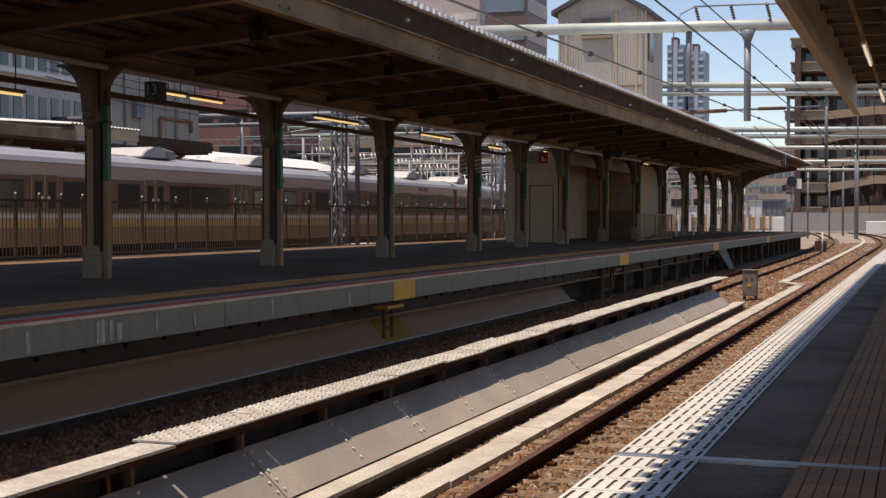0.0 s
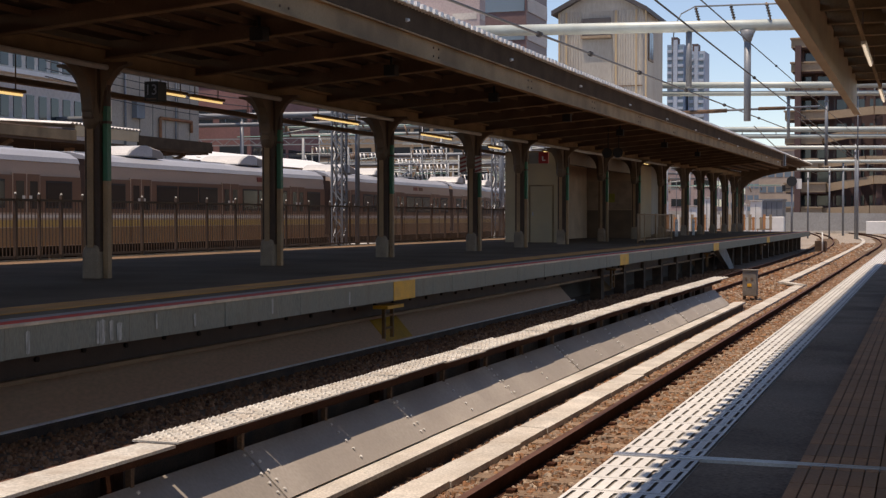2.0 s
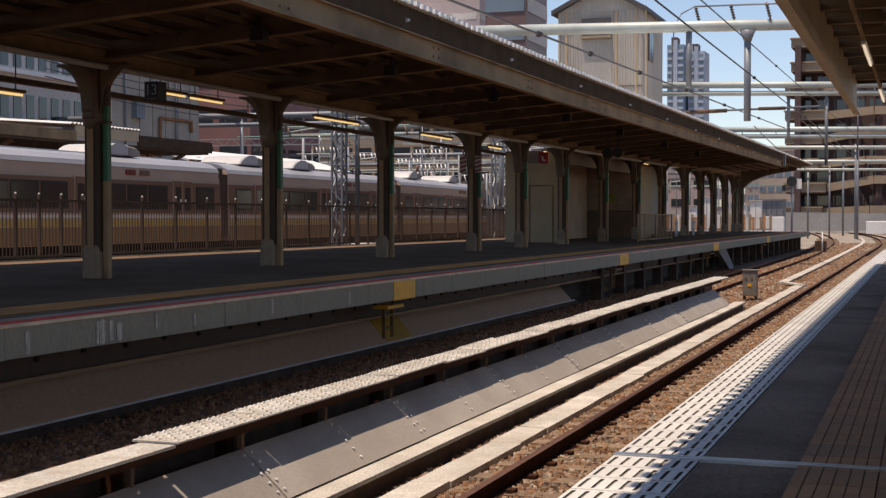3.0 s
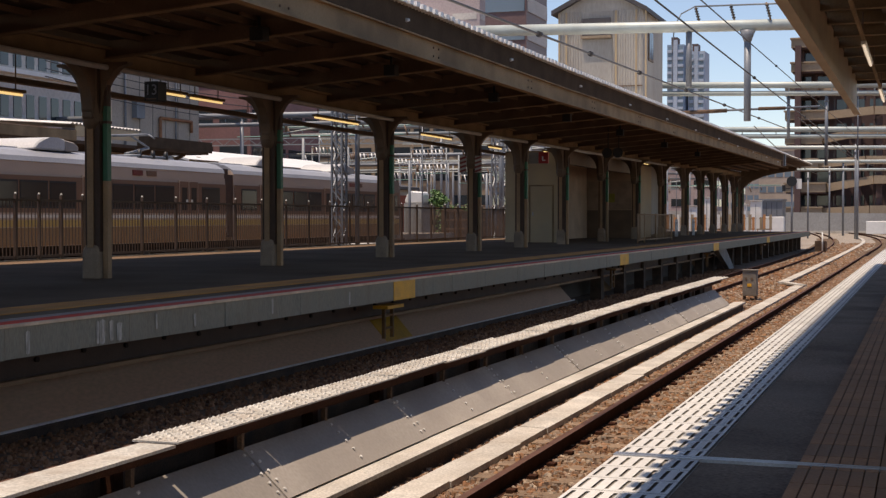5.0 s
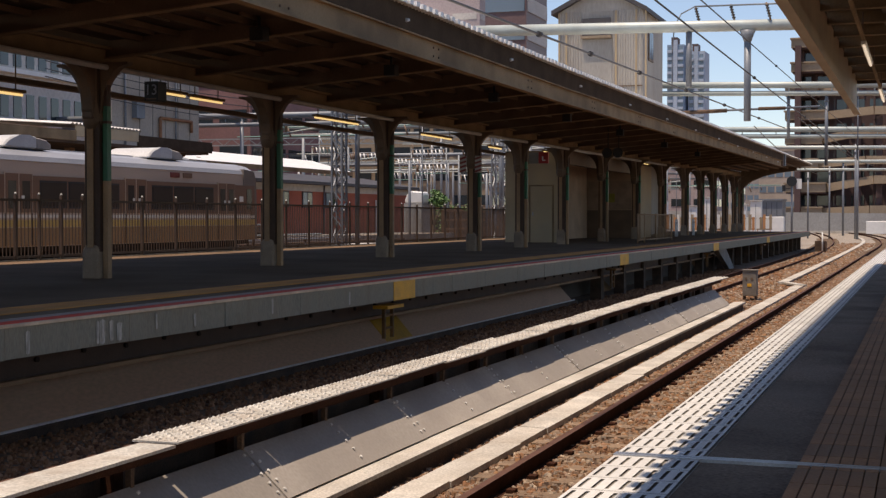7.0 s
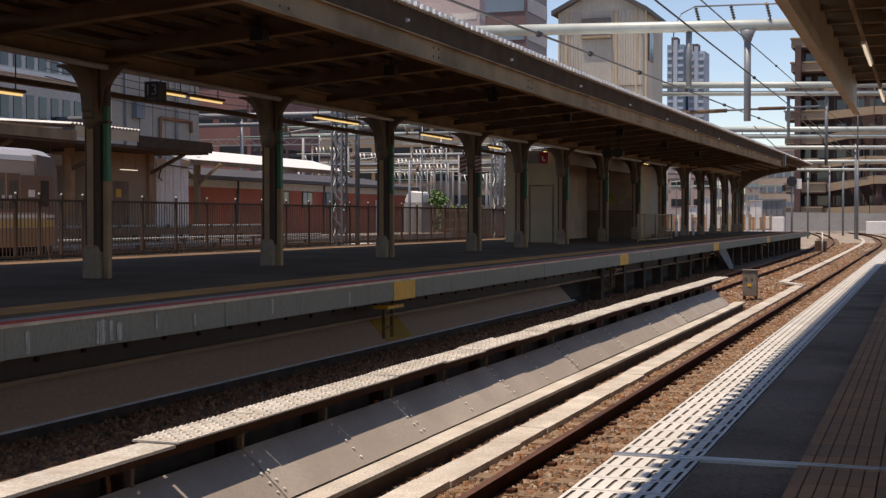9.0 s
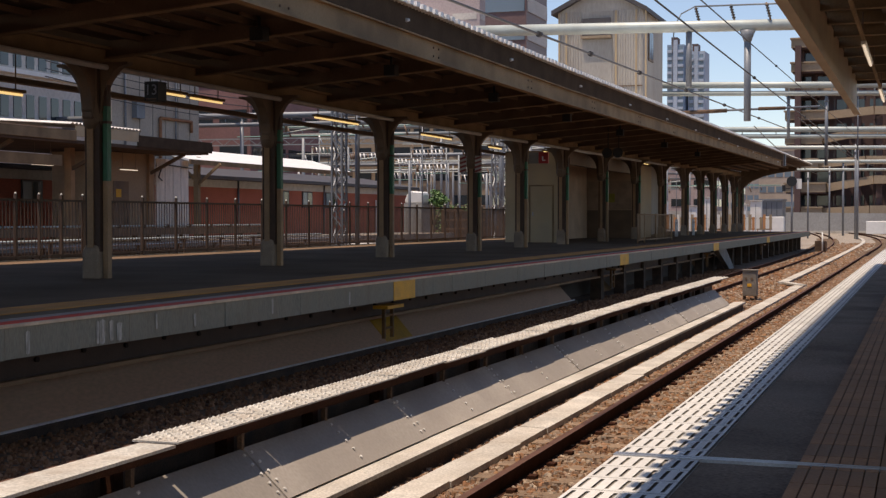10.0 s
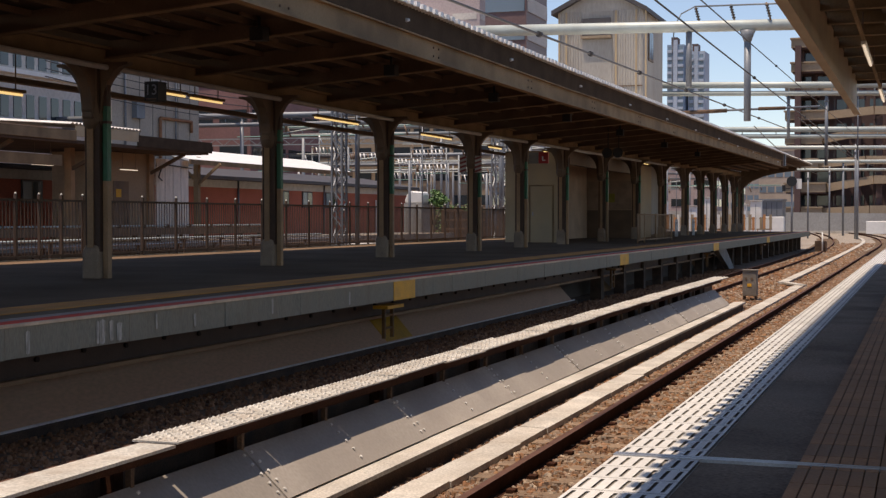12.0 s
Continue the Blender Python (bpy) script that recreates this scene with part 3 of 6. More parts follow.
for i in range(96):
    for c in range(2):
        piece("guide_tile", far_tile, fp, pose(FAR - 1.50 + 0.3 * c, i * 1.0, 0.002) @ Matrix.Diagonal((1, 3.3, 1, 1)))
rnd = random.Random(31)
for yy, w, top, low in ((11.42, 0.030, -0.05, -0.28), (11.50, 0.055, -0.04, -0.29), (11.66, 0.04, -0.06, -0.27), (11.80, 0.05, -0.09, -0.28), (10.32, 0.035, -0.06, -0.28), (12.5, 0.02, -0.05, -0.22), (13.3, 0.03, -0.10, -0.25), (15.2, 0.03, -0.04, -0.24), (17.6, 0.03, -0.08, -0.27)):
    bm = bmesh.new()
    n = 8
    left = [(yy - w * rnd.uniform(0.82, 1.0) * (1 - 0.15 * i / n), top + (low - top) * (i + 0.5) / n) for i in range(n)]
    right = [(yy + w * rnd.uniform(0.82, 1.0) * (1 - 0.15 * i / n), top + (low - top) * (i + 0.5) / n) for i in range(n)]
    ring = [(yy, top)] + left + [(yy, low)] + right[::-1]
    bm.faces.new([bm.verts.new((FAR + 0.007, a, z)) for a, z in ring])
    part("lime_streak", bm, M_lime, fp)
part("recess_board", boxes((-8.36, -8.30, 0, 60, -0.63, -0.296)), M_column_dark, fp, "dark brown board below the platform edge")
part("rusty_lip", boxes((-8.30, -8.22, 0, 60, -0.655, -0.610)), M_column, fp, "rust-brown steel lip above the lining")
stub = mesh_of("stub_bolt", rods(((-8.298, 0, -0.45), (-8.27, 0, -0.45), 0.03, 6)), M_train_under)
for i in range(40):
    piece("stub_bolt", stub, fp, pose(0, 8.2 + i * 0.8, 0.02 * (i % 2)))
panel_f = bmesh.new()
prism(panel_f, ((-8.97, -0.74), (-8.95, -0.73), (-8.54, -1.175), (-8.56, -1.185)), 0.0, 34.2)
part("lining_panel", panel_f, M_brown_panel, fp, "long dusty sloped lining panel browned for bounced light")
# near-white strip: stands in for the gleam of a polished rail head
part("lining_foot", boxes((-8.545, -8.522, 0, 34.4, -1.27, -1.152)), surface("pale strip painted as rail-head gleam", (0.86, 0.76, 0.66), 0.5, scale=3, var=0.15), fp)
part("lining_kerb", boxes((-8.521, -8.44, 0, 34.4, -1.27, -1.176)), M_rust, fp)
part("pipe_run", rods(((-8.9, 0, -0.62), (-8.9, 34, -0.62), 0.04, 8)), M_rust, fp)
for i in range(22):
    yy = 36 + i * 2.95
    part("pile", boxes((-8.5, -8.2, yy, yy + 0.3, BED - 0.1, -0.29)), M_rust, fp)
bm = bmesh.new()
prism(bm, ((54.6, -0.29), (57.0, -0.29), (59.6, -1.2), (58.2, -1.2)), -7.95, -7.75, axis='x')
part("brace", bm, M_concrete, fp, "slanted concrete brace")
part("end_wall", boxes((-18.8, -8.4, FEND - 0.5, FEND - 0.3, BED - 0.1, -0.29)), M_dark_concrete, fp)
for ya, yb in ((19.3, 20.2), (35.6, 36.7), (52.5, 53.9), (71.0, 72.3)):
    paint = M_yellow if ya < 30 else M_dull_ochre
    st = thing("refuge_step", FAR, (ya + yb) / 2, -0.3, "yellow painted refuge step bracket under the platform edge", "step", group="refuge steps")
    h = (yb - ya) / 2
    part("edge_patch", boxes((-0.01, 0.007, -h, h, -0.005, 0.296)), M_yellow, st)
    part("shelf", boxes((-0.40, -0.15, -h * 0.7, h * 0.8, -0.15, -0.10)), paint, st)
    for o in (0.10, 0.45):
        part("rail_bar", boxes((-0.42, -0.37, o, o + 0.05, -0.64, -0.10)), M_dull_ochre, st)
    for z in (-0.3, -0.5):
        part("rung", boxes((-0.41, -0.38, 0.10, 0.50, z, z + 0.03)), M_dull_ochre, st)
    bm = bmesh.new()
    prism(bm, ((-1.345, -0.427), (-1.33, -0.42), (-0.965, -0.837), (-0.98, -0.845)), 1.7, 2.9)
    part("floor_patch", bm, paint, st, "yellow painted patch on the lining panel")

# ---- columns of the far canopy
COL_Y = (6.04, 12.30, 18.52, 24.62, 30.68, 37.56, 42.42, 47.82, 54.30, 60.98, 67.45, 74.24, 79.75, 84.73, 89.90, 94.62, 97.9)
CX = FAR - 4.75   # middle of the island platform
BROAD = 1.0786     # the column line's members


def build_column():
    c = thing("platform_column", CX, COL_Y[0], 0, "taupe and dark brown steel canopy column with green strips on a concrete foot", "column", group="canopy columns")
    bm = bmesh.new()
    rings = []
    for r, z in ((0.150, 0.0), (0.148, 0.36), (0.138, 0.43), (0.118, 0.48), (0.095, 0.505)):
        rings.append([bm.verts.new((r * (abs(math.cos(a)) ** 0.35) * math.copysign(1, math.cos(a)), r * (abs(math.sin(a)) ** 0.35) * math.copysign(1, math.sin(a)), z))
                      for a in [2 * math.pi * (i + 0.5) / 16 for i in range(16)]])
    for r0, r1 in zip(rings, rings[1:]):
        for i in range(16):
            bm.faces.new((r0[i], r0[(i + 1) % 16], r1[(i + 1) % 16], r1[i]))
    bm.faces.new(rings[-1])
    part("footing", bm, surface("dusty foot concrete", (0.33, 0.25, 0.185), 0.9, scale=3, var=0.2, grain=50, stain=(0.18, 0.12, 0.085), stain_amount=0.5, spec=0.2), c, "rounded concrete foot")
    part("core", boxes((-0.10, 0.145, -0.10, 0.08, 0.4, 3.18)), M_column_dark, c)
    part("web_plate", boxes((-0.055, 0.045, -0.125, -0.101, 0.4, 3.19)), M_column, c)
    part("rear_plate", boxes((-0.12, -0.101, -0.08, 0.10, 0.4, 2.5)), M_column, c)
    part("downpipe", boxes((0.165, 0.245, -0.05, 0.05, 0.0, 1.45)), M_column, c, "square taupe downpipe")
    part("green_strip", boxes((0.165, 0.245, -0.05, 0.05, 1.45, 2.56)), M_green, c, "green painted pipe length")
    part("pipe_head", boxes((0.165, 0.245, -0.05, 0.05, 2.56, 3.10), (0.10, 0.255, -0.06, 0.06, 2.30, 2.34)), M_column_dark, c)
    for s in (-1, 1):
        bm = bmesh.new()
        pts = [(s * 0.12, 2.36), (s * 0.20, 2.38), (s * 0.21, 2.46), (s * 0.19, 2.50)]
        pts += [(s * (0.19 + 0.60 * (1 - math.cos(a))), 2.52 + 0.64 * math.sin(a)) for a in [0.0, 0.25, 0.5, 0.75, 1.0, 1.2, 1.4, 1.5708]]
        pts += [(s * 0.79, 3.20), (s * 0.12, 3.20)]
        vs0 = [bm.verts.new((-0.07, a, z)) for a, z in pts]
        vs1 = [bm.verts.new((0.09, a, z)) for a, z in pts]
        bm.faces.new(vs0)
        bm.faces.new(vs1[::-1])
        for i in range(len(pts)):
            bm.faces.new((vs0[i], vs0[(i + 1) % len(pts)], vs1[(i + 1) % len(pts)], vs1[i]))
        part("bracket", bm, M_steel_brown, c, "curved capital bracket")
    for s in (-1, 1):
        bm = bmesh.new()
        pts = [(s * 0.10, 2.40), (s * 0.16, 2.44), (s * 0.18, 2.52)]
        pts += [(s * (0.18 + 0.42 * (1 - math.cos(a))), 2.56 + 0.60 * math.sin(a)) for a in [0.0, 0.3, 0.6, 0.9, 1.2, 1.4, 1.5708]]
        pts += [(s * 0.60, 3.20), (s * 0.10, 3.20)]
        prism(bm, pts, -0.07, 0.07)
        part("cross_bracket", bm, M_steel_brown, c, "curved cross bracket")
    bm = bmesh.new()
    rings = []
    for r, z in ((0.12, 2.20), (0.17, 2.30), (0.185, 2.40), (0.17, 2.50), (0.15, 2.62), (0.15, 3.2)):
        rings.append([bm.verts.new((r * math.cos(a), r * math.sin(a), z)) for a in [2 * math.pi * (i + 0.5) / 12 for i in range(12)]])
    for r0, r1 in zip(rings, rings[1:]):
        for i in range(12):
            bm.faces.new((r0[i], r0[(i + 1) % 12], r1[(i + 1) % 12], r1[i])).smooth = True
    bm.faces.new(rings[0][::-1])
    part("neck", bm, M_steel_brown, c, "rounded steel neck")
    return c


col = build_column()
col.scale = (BROAD, BROAD, 3.377 / 3.2)
for yy in COL_Y[1:]:
    twin = copy_thing(col, pose(CX, yy, 0))
    twin.scale = (BROAD, BROAD, (3.377 + max(0.0, yy - 32.0) * 0.0065) / 3.2)

def rise(y):
    """The canopy climbs slightly towards its far end."""
    return max(0.0, y - 30.0) * 0.0065


def climbing(ob):
    """Splits the long members of the canopy so that they follow the climb."""
    me = ob.data
    bm = bmesh.new()
    bm.from_mesh(me)
    bmesh.ops.bisect_plane(bm, geom=list(bm.verts) + list(bm.edges) + list(bm.faces), plane_co=(0, 30, 0), plane_no=(0, 1, 0))
    for v in bm.verts:
        v.co.z += rise(v.co.y)
    bm.to_mesh(me)
    bm.free()


# ---- far canopy: wings rise from the column line to both edges
fc = thing("canopy_far", 0, 0, 0, "long brown-stained platform canopy with cream edge beam", "canopy", kind="structure")
ROOF_END = 99.5
part("centre_beam", boxes((CX - 0.13, CX + 0.13, 2, ROOF_END - 1, 3.335, 3.375), (CX - 0.13, CX + 0.13, 2, ROOF_END - 1, 3.62, 3.66), (CX - 0.015, CX + 0.015, 2, ROOF_END - 1, 3.375, 3.62)), M_beam, fc)
part("edge_beam", boxes((FAR - 0.16, FAR - 0.02, 2, 79, 3.51, 3.535), (FAR - 0.16, FAR - 0.02, 2, 79, 3.845, 3.87), (FAR - 0.10, FAR - 0.085, 2, 79, 3.535, 3.845)), M_beam, fc, "cream steel edge beam")
bm = bmesh.new()
for i in range(13):
    for dy in (0.0, 0.25):
        for dz in (3.62, 3.76):
            rod(bm, (FAR - 0.085, 4.2 + i * 5.7 + dy, dz), (FAR - 0.07, 4.2 + i * 5.7 + dy, dz), 0.018, 6)
part("beam_bolts", bm, M_rust, fc)
part("gutter_board", boxes((FAR - 0.06, FAR - 0.03, 2, 80.5, 3.88, 4.25)), M_gutter, fc)
part("back_beam", boxes((CX - 6.04, CX - 5.88, 2, ROOF_END, 4.72, 5.04)), M_beam, fc)
bm = bmesh.new()
prism(bm, ((FAR - 0.06, 4.16), (FAR - 0.06, 4.20), (CX, 3.83), (CX, 3.79)), 2, ROOF_END)
part("deck_front", bm, M_deck, fc)
bm = bmesh.new()
prism(bm, ((CX, 3.79), (CX, 3.83), (CX - 6.04, 5.31), (CX - 6.04, 5.27)), 2, ROOF_END)
part("deck_back", bm, M_deck, fc)
corrugated(FAR + 0.06, 4.25, CX, 3.89, 2, ROOF_END, 0.15, 0.06, "roof_sheet", M_rooftop, fc, "pale corrugated roof sheet")
corrugated(CX, 3.89, CX - 6.14, 5.39, 2, ROOF_END, 0.17, 0.03, "roof_sheet", M_rooftop, fc)
bm = bmesh.new()
prism(bm, ((FAR - 0.10, 3.86), (FAR - 0.10, 4.10), (CX, 3.76), (CX, 3.50)), -0.04, 0.04)
web_faces = len(bm.faces)
prism(bm, ((FAR - 0.10, 3.84), (FAR - 0.10, 3.86), (CX, 3.50), (CX, 3.48)), -0.08, 0.08)
bm.faces.ensure_lookup_table()
for f in list(bm.faces)[web_faces:]:
    f.material_index = 1
M_rafter = surface("dark brown rafter paint", (0.165, 0.108, 0.072), 0.8, spec=0.1, scale=1.8, var=0.2, grain=40, stain=(0.09, 0.062, 0.044), stain_amount=0.5)
# lower flange painted lighter than the web, as if light caught it
M_flange = surface("brown rafter flange lightened as lit", (0.31, 0.21, 0.135), 0.8, spec=0.1, scale=1.8, var=0.2, grain=40, stain=(0.10, 0.07, 0.045), stain_amount=0.5)
raft = mesh_of("rafter", bm, (M_rafter, M_flange))
bm = bmesh.new()
prism(bm, ((CX, 3.50), (CX, 3.76), (CX - 5.93, 5.20), (CX - 5.93, 4.99)), -0.04, 0.04)
raft_b = mesh_of("rafter", bm, M_rafter)
for i in range(34):
    if i < 27:
        piece("rafter", raft, fc, pose(0, 4.6 + i * 2.85, rise(4.6 + i * 2.85)))
    piece("rafter", raft_b, fc, pose(0, 4.6 + i * 2.85, rise(4.6 + i * 2.85)))
for i in range(1, 7):
    f = i / 7
    x, z = FAR - 0.1 + (CX - FAR + 0.1) * f, 4.12 - 0.34 * f
    part("purlin", boxes((x - 0.035, x + 0.035, 2, ROOF_END, z - 0.10, z - 0.012)), M_rafter, fc)
part("conduit", rods(((CX + 0.27, 2, 3.30), (CX + 0.27, 71, 3.30), 0.045, 10)), M_pale, fc, "pale conduit pipe")
# boarding battens seen from below
bm = bmesh.new()
rnd = random.Random(21)
for i in range(150):
    f, yy = rnd.uniform(0.08, 0.9), rnd.uniform(6, 60)
    x, z = FAR - 0.1 + (CX - FAR + 0.1) * f, 4.135 - 0.345 * f
    box(bm, x - 0.02, x + 0.02, yy, yy + rnd.uniform(0.5, 1.6), z - 0.04, z + 0.01)
part("battens", bm, M_steel_brown, fc)
for ob in list(fc.children):
    if not ob.name.startswith("rafter"):
        climbing(ob)


bm = bmesh.new()
arch = [(CX + 0.1, 2.75), (CX + 0.3, 3.1), (CX + 0.8, 3.5), (CX + 1.6, 3.85), (CX + 2.6, 4.08), (CX + 3.6, 4.20), (CX + 3.9, 4.26)]
prism(bm, arch + [(CX + 3.9, 4.52), (CX + 0.1, 4.30)], 97.6, 98.1)
part("end_arch", bm, M_rafter, fc, "curved brown end bracket")
bm = bmesh.new()
prism(bm, [(FAR - 0.02, 3.84), (FAR - 0.02, 4.60), (FAR - 0.8, 4.55), (FAR - 2.2, 4.5), (FAR - 2.4, 4.15), (FAR - 1.2, 4.10), (FAR - 0.4, 3.98)], 79.2, 79.7)
part("end_arch", bm, M_rafter, fc, "curved brown end bracket")
part("downpipe_elbow", boxes((FAR - 0.16, FAR + 0.06, 79.8, 80.3, 3.9, 4.62)), M_grey_steel, fc, "grey rainwater head")
# rib ends whiter than the roof sheet: sunlight put into their colour
rib_far = mesh_of("rib_end", boxes((-0.05, 0.03, -0.075, 0.075, -0.012, 0.065)), surface("sheet end painted sunlit white", (0.80, 0.79, 0.76), 0.5, scale=4, var=0.1))
for i in range(262):
    yy = 8.0 + i * 0.282
    piece("rib_end", rib_far, fc, pose(FAR + 0.065, yy, 4.262 + rise(yy) + 0.004 * math.sin(i * 2.1)))


# ---- lamps, signs and fittings under the far canopy
def tube_lamp(x, y, z, length=1.25, glow=None):
    t = thing("tube_lamp", x, y, z, "lit yellowish fluorescent tube lamp hung under the canopy", "lamp", group="platform tube lamps")
    part("housing", boxes((-0.06, 0.06, 0, length, 0.03, 0.08)), M_beam, t)
    part("tube", rods(((0, 0.03, 0.0), (0, length - 0.03, 0.0), 0.021, 8)), glow or M_tube, t, "glowing fluorescent tube")
    for o in (0.2, length - 0.2):
        part("hanger", rods(((0, o, 0.08), (0, o, (4.17 if x > -20 else 3.9) + (rise(y) if x > -20 else 0.0) - z), 0.012, 6)), M_steel_brown, t)
    return t


for ya, ln, z in ((16.2, 1.12, 2.79), (21.3, 0.8, 3.17), (22.25, 1.25, 3.16), (27.7, 2.5, 3.18), (34.5, 2.5, 3.19), (40.5, 1.4, 3.15), (47.0, 1.3, 3.3), (55.0, 1.3, 3.4), (64.7, 3.2, 3.56)):
    tube_lamp(-13.8, ya * BROAD, 0.95 + (z - 0.95) * BROAD, ln * BROAD)
tray = thing("cable_tray", -15.64, 0, 3.45, "brown cable duct hung below the rear canopy wing", "cable tray", group="cable ducts")
part("tray", boxes((-0.08, 0.08, 4, 62, -0.05, 0.05)), M_steel_brown, tray)
for yy in range(6, 62, 6):
    part("hanger", rods(((0, yy, 0.07), (0, yy, 1.14), 0.012, 6)), M_steel_brown, tray)


def lettering(name, body, size, x, y, z, material, parent, turn=90):
    cu = bpy.data.curves.new(name, 'FONT')
    cu.body, cu.size, cu.extrude = body, size, 0.002
    cu.align_x = cu.align_y = 'CENTER'
    cu.materials.append(material)
    ob = new(name, cu)
    ob.parent = parent
    ob.matrix_basis = pose(x, y, z, 90, 0, turn)
    return ob


sg = thing("platform_number_sign", -12.35, 20.33, 3.096, "dark hanging platform sign with a dim number", "sign")
part("sign_box", boxes((-0.13, 0.13, -0.14, 0.14, -0.16, 0.16)), surface("dark sign face", (0.012, 0.014, 0.018), 0.6), sg)
lettering("number", "13", 0.25, 0.0, -0.144, 0.01, surface("grey-blue sign digits", (0.27, 0.31, 0.38), 0.5), sg, 0)
part("caption_bar", boxes((-0.10, 0.10, -0.146, -0.141, -0.145, -0.125)), M_steel_brown, sg)
for o in (-0.1, 0.1):
    part("hanger", rods(((o, 0, 0.16), (o, 0, 0.25), 0.012, 6)), M_steel_brown, sg)

rs = thing("direction_sign", -12.08, 43.72, 2.93, "small white and red hanging sign under the canopy", "sign")
part("white_face", boxes((-0.32, 0.015, -0.05, 0.05, -0.18, 0.18)), surface("grey-white sign face", (0.22, 0.20, 0.18), 0.6), rs)
part("red_face", boxes((0.02, 0.34, -0.055, 0.055, -0.18, 0.19)), surface("red sign face", (0.42, 0.03, 0.03), 0.5), rs)
part("mark", boxes((0.14, 0.18, -0.06, -0.056, -0.10, 0.05), (0.18, 0.25, -0.06, -0.056, -0.10, -0.06)), M_white_paint, rs)
part("pole", rods(((-0.34, 0, -0.19), (-0.34, 0, 0.95), 0.02, 8)), M_beam, rs)
for (x, y, z) in ((-9.9, 44.4, 3.09), (-9.54, 44.4, 3.09)):
    sp = thing("round_loudspeaker", x, y, z, "black round loudspeaker hung from the canopy", "loudspeaker", group="loudspeakers")
    part("horn", rods(((0, -0.12, 0), (0, 0.16, 0), 0.17, 14, 0.10)), M_black, sp)
    part("stem", rods(((0, 0.05, 0.1), (0, 0.05, 0.85), 0.018, 6)), M_black, sp)
for (y, w) in ((18.6, 1.1), (24.0, 1.1), (30.2, 1.0), (37.0, 1.0), (44.0, 1.0), (52.0, 1.0), (60.0, 1.0)):
    z = 4.12 - 0.34 * (w + 0.8) / 4.65
    fl = thing("ceiling_speaker", FAR - w - 0.8, y, z, "small dark box fitting under the canopy boarding", "fitting", group="canopy box fittings")
    part("case", boxes((-0.11, 0.11, -0.11, 0.11, -0.36, -0.16)), M_black, fl)
    part("arm", boxes((-0.02, 0.02, -0.02, 0.02, -0.17, 0.0)), M_black, fl)
for i in range(11):
    yy = 19.9 + i * 5.65
    st = thing("roof_edge_lamp", FAR - 0.02, yy, 4.02, "small white insulator knob on the canopy gutter", "fitting", group="gutter knobs")
    part("knob", rods(((-0.01, 0, 0), (0.05, 0, 0), 0.035, 8, 0.02)), M_white_paint, st)

# waiting and machine room on the far platform
rm = thing("platform_room", -15.48, 51.2, 0, "cream panelled room on the island platform with dark side recess", "building")
part("front_wall", boxes((0, 2.30, 0, 0.12, 0, 3.3)), M_cream_wall, rm)
part("side_wall", boxes((2.23, 2.35, 12.2, 15.6, 0, 3.3)), M_cream_wall, rm)
part("recess_wall", boxes((0.12, 2.23, 12.1, 12.2, 0, 3.3)), M_dark_wall, rm, "dark recessed hoarding")
part("recess_lining", boxes((0.12, 0.15, 0.12, 12.0, 0, 3.3)), M_dark_wall, rm)
part("back_wall", boxes((0, 0.12, 0.12, 15.6, 0, 3.3), (0.12, 2.23, 15.48, 15.6, 0, 3.3)), M_cream_wall, rm)
part("ceiling_slab", boxes((0, 2.35, 0, 15.6, 3.302, 3.36)), M_beam, rm)
dr = part("door", boxes((0.95, 1.75, -0.03, -0.004, 0.02, 2.05)), M_cream_wall, rm, "cream steel door")
part("door_handle", boxes((1.02, 1.06, -0.06, -0.032, 0.98, 1.12)), M_joint_metal, dr)
part("door_frame", boxes((0.89, 0.945, -0.045, -0.003, 0, 2.11), (1.755, 1.81, -0.045, -0.003, 0, 2.11), (0.945, 1.755, -0.045, -0.003, 2.055, 2.11)), M_beam, rm)
part("lintel", boxes((2.2, 2.36, 0.13, 12.2, 2.85, 3.298)), M_steel_brown, rm)
part("dado_board", boxes((0.16, 2.2, 12.05, 12.097, 0, 1.25)), M_steel_brown, rm, "brown lower boarding")
part("notice_board", boxes((0.2, 2.15, 12.06, 12.097, 1.28, 2.55)), surface("grey-brown notice panel", (0.34, 0.23, 0.16), 0.7), rm)
part("yellow_notice", boxes((0.75, 1.4, 12.05, 12.058, 1.6, 2.0)), surface("dim yellow paper", (0.30, 0.26, 0.04), 0.7), rm, "dim yellow notice")
part("corner_post", boxes((2.36, 2.44, 12.15, 12.4, 0, 3.2)), M_steel_brown, rm)
rm.scale = (BROAD, BROAD, 1.056)

rl = thing("platform_railing", -10.1, 50.4, 0, "thin steel barrier railing on the platform", "railing")
for z in (0.12, 1.08):
    part("rail", rods(((0, 0, z), (0, 7.2, z), 0.022, 8)), M_column, rl)
for yy in (0.0, 1.3, 3.6, 7.2):
    part("post", rods(((0, yy, 0), (0, yy, 1.12), 0.032, 8)), M_column, rl)
baluster = mesh_of("baluster", rods(((0, 0, 0.12), (0, 0, 1.08), 0.012, 6)), M_column)
for i in range(1, 36):
    piece("baluster", baluster, rl, pose(0, i * 0.2, 0))
for yy in (64.6, 69.6):
    ho = thing("hoop_guard", CX + 0.38, yy * BROAD, 0, "white steel hoop guard beside a column", "guard", group="hoop guards")
    bm = bmesh.new()
    pts = [(0, -0.25, 0), (0, -0.24, 0.7), (0, -0.12, 0.85), (0, 0.12, 0.85), (0, 0.24, 0.7), (0, 0.25, 0)]
    for p, q in zip(pts, pts[1:]):
        rod(bm, p, q, 0.04, 8)
    part("hoop", bm, M_white_paint, ho)

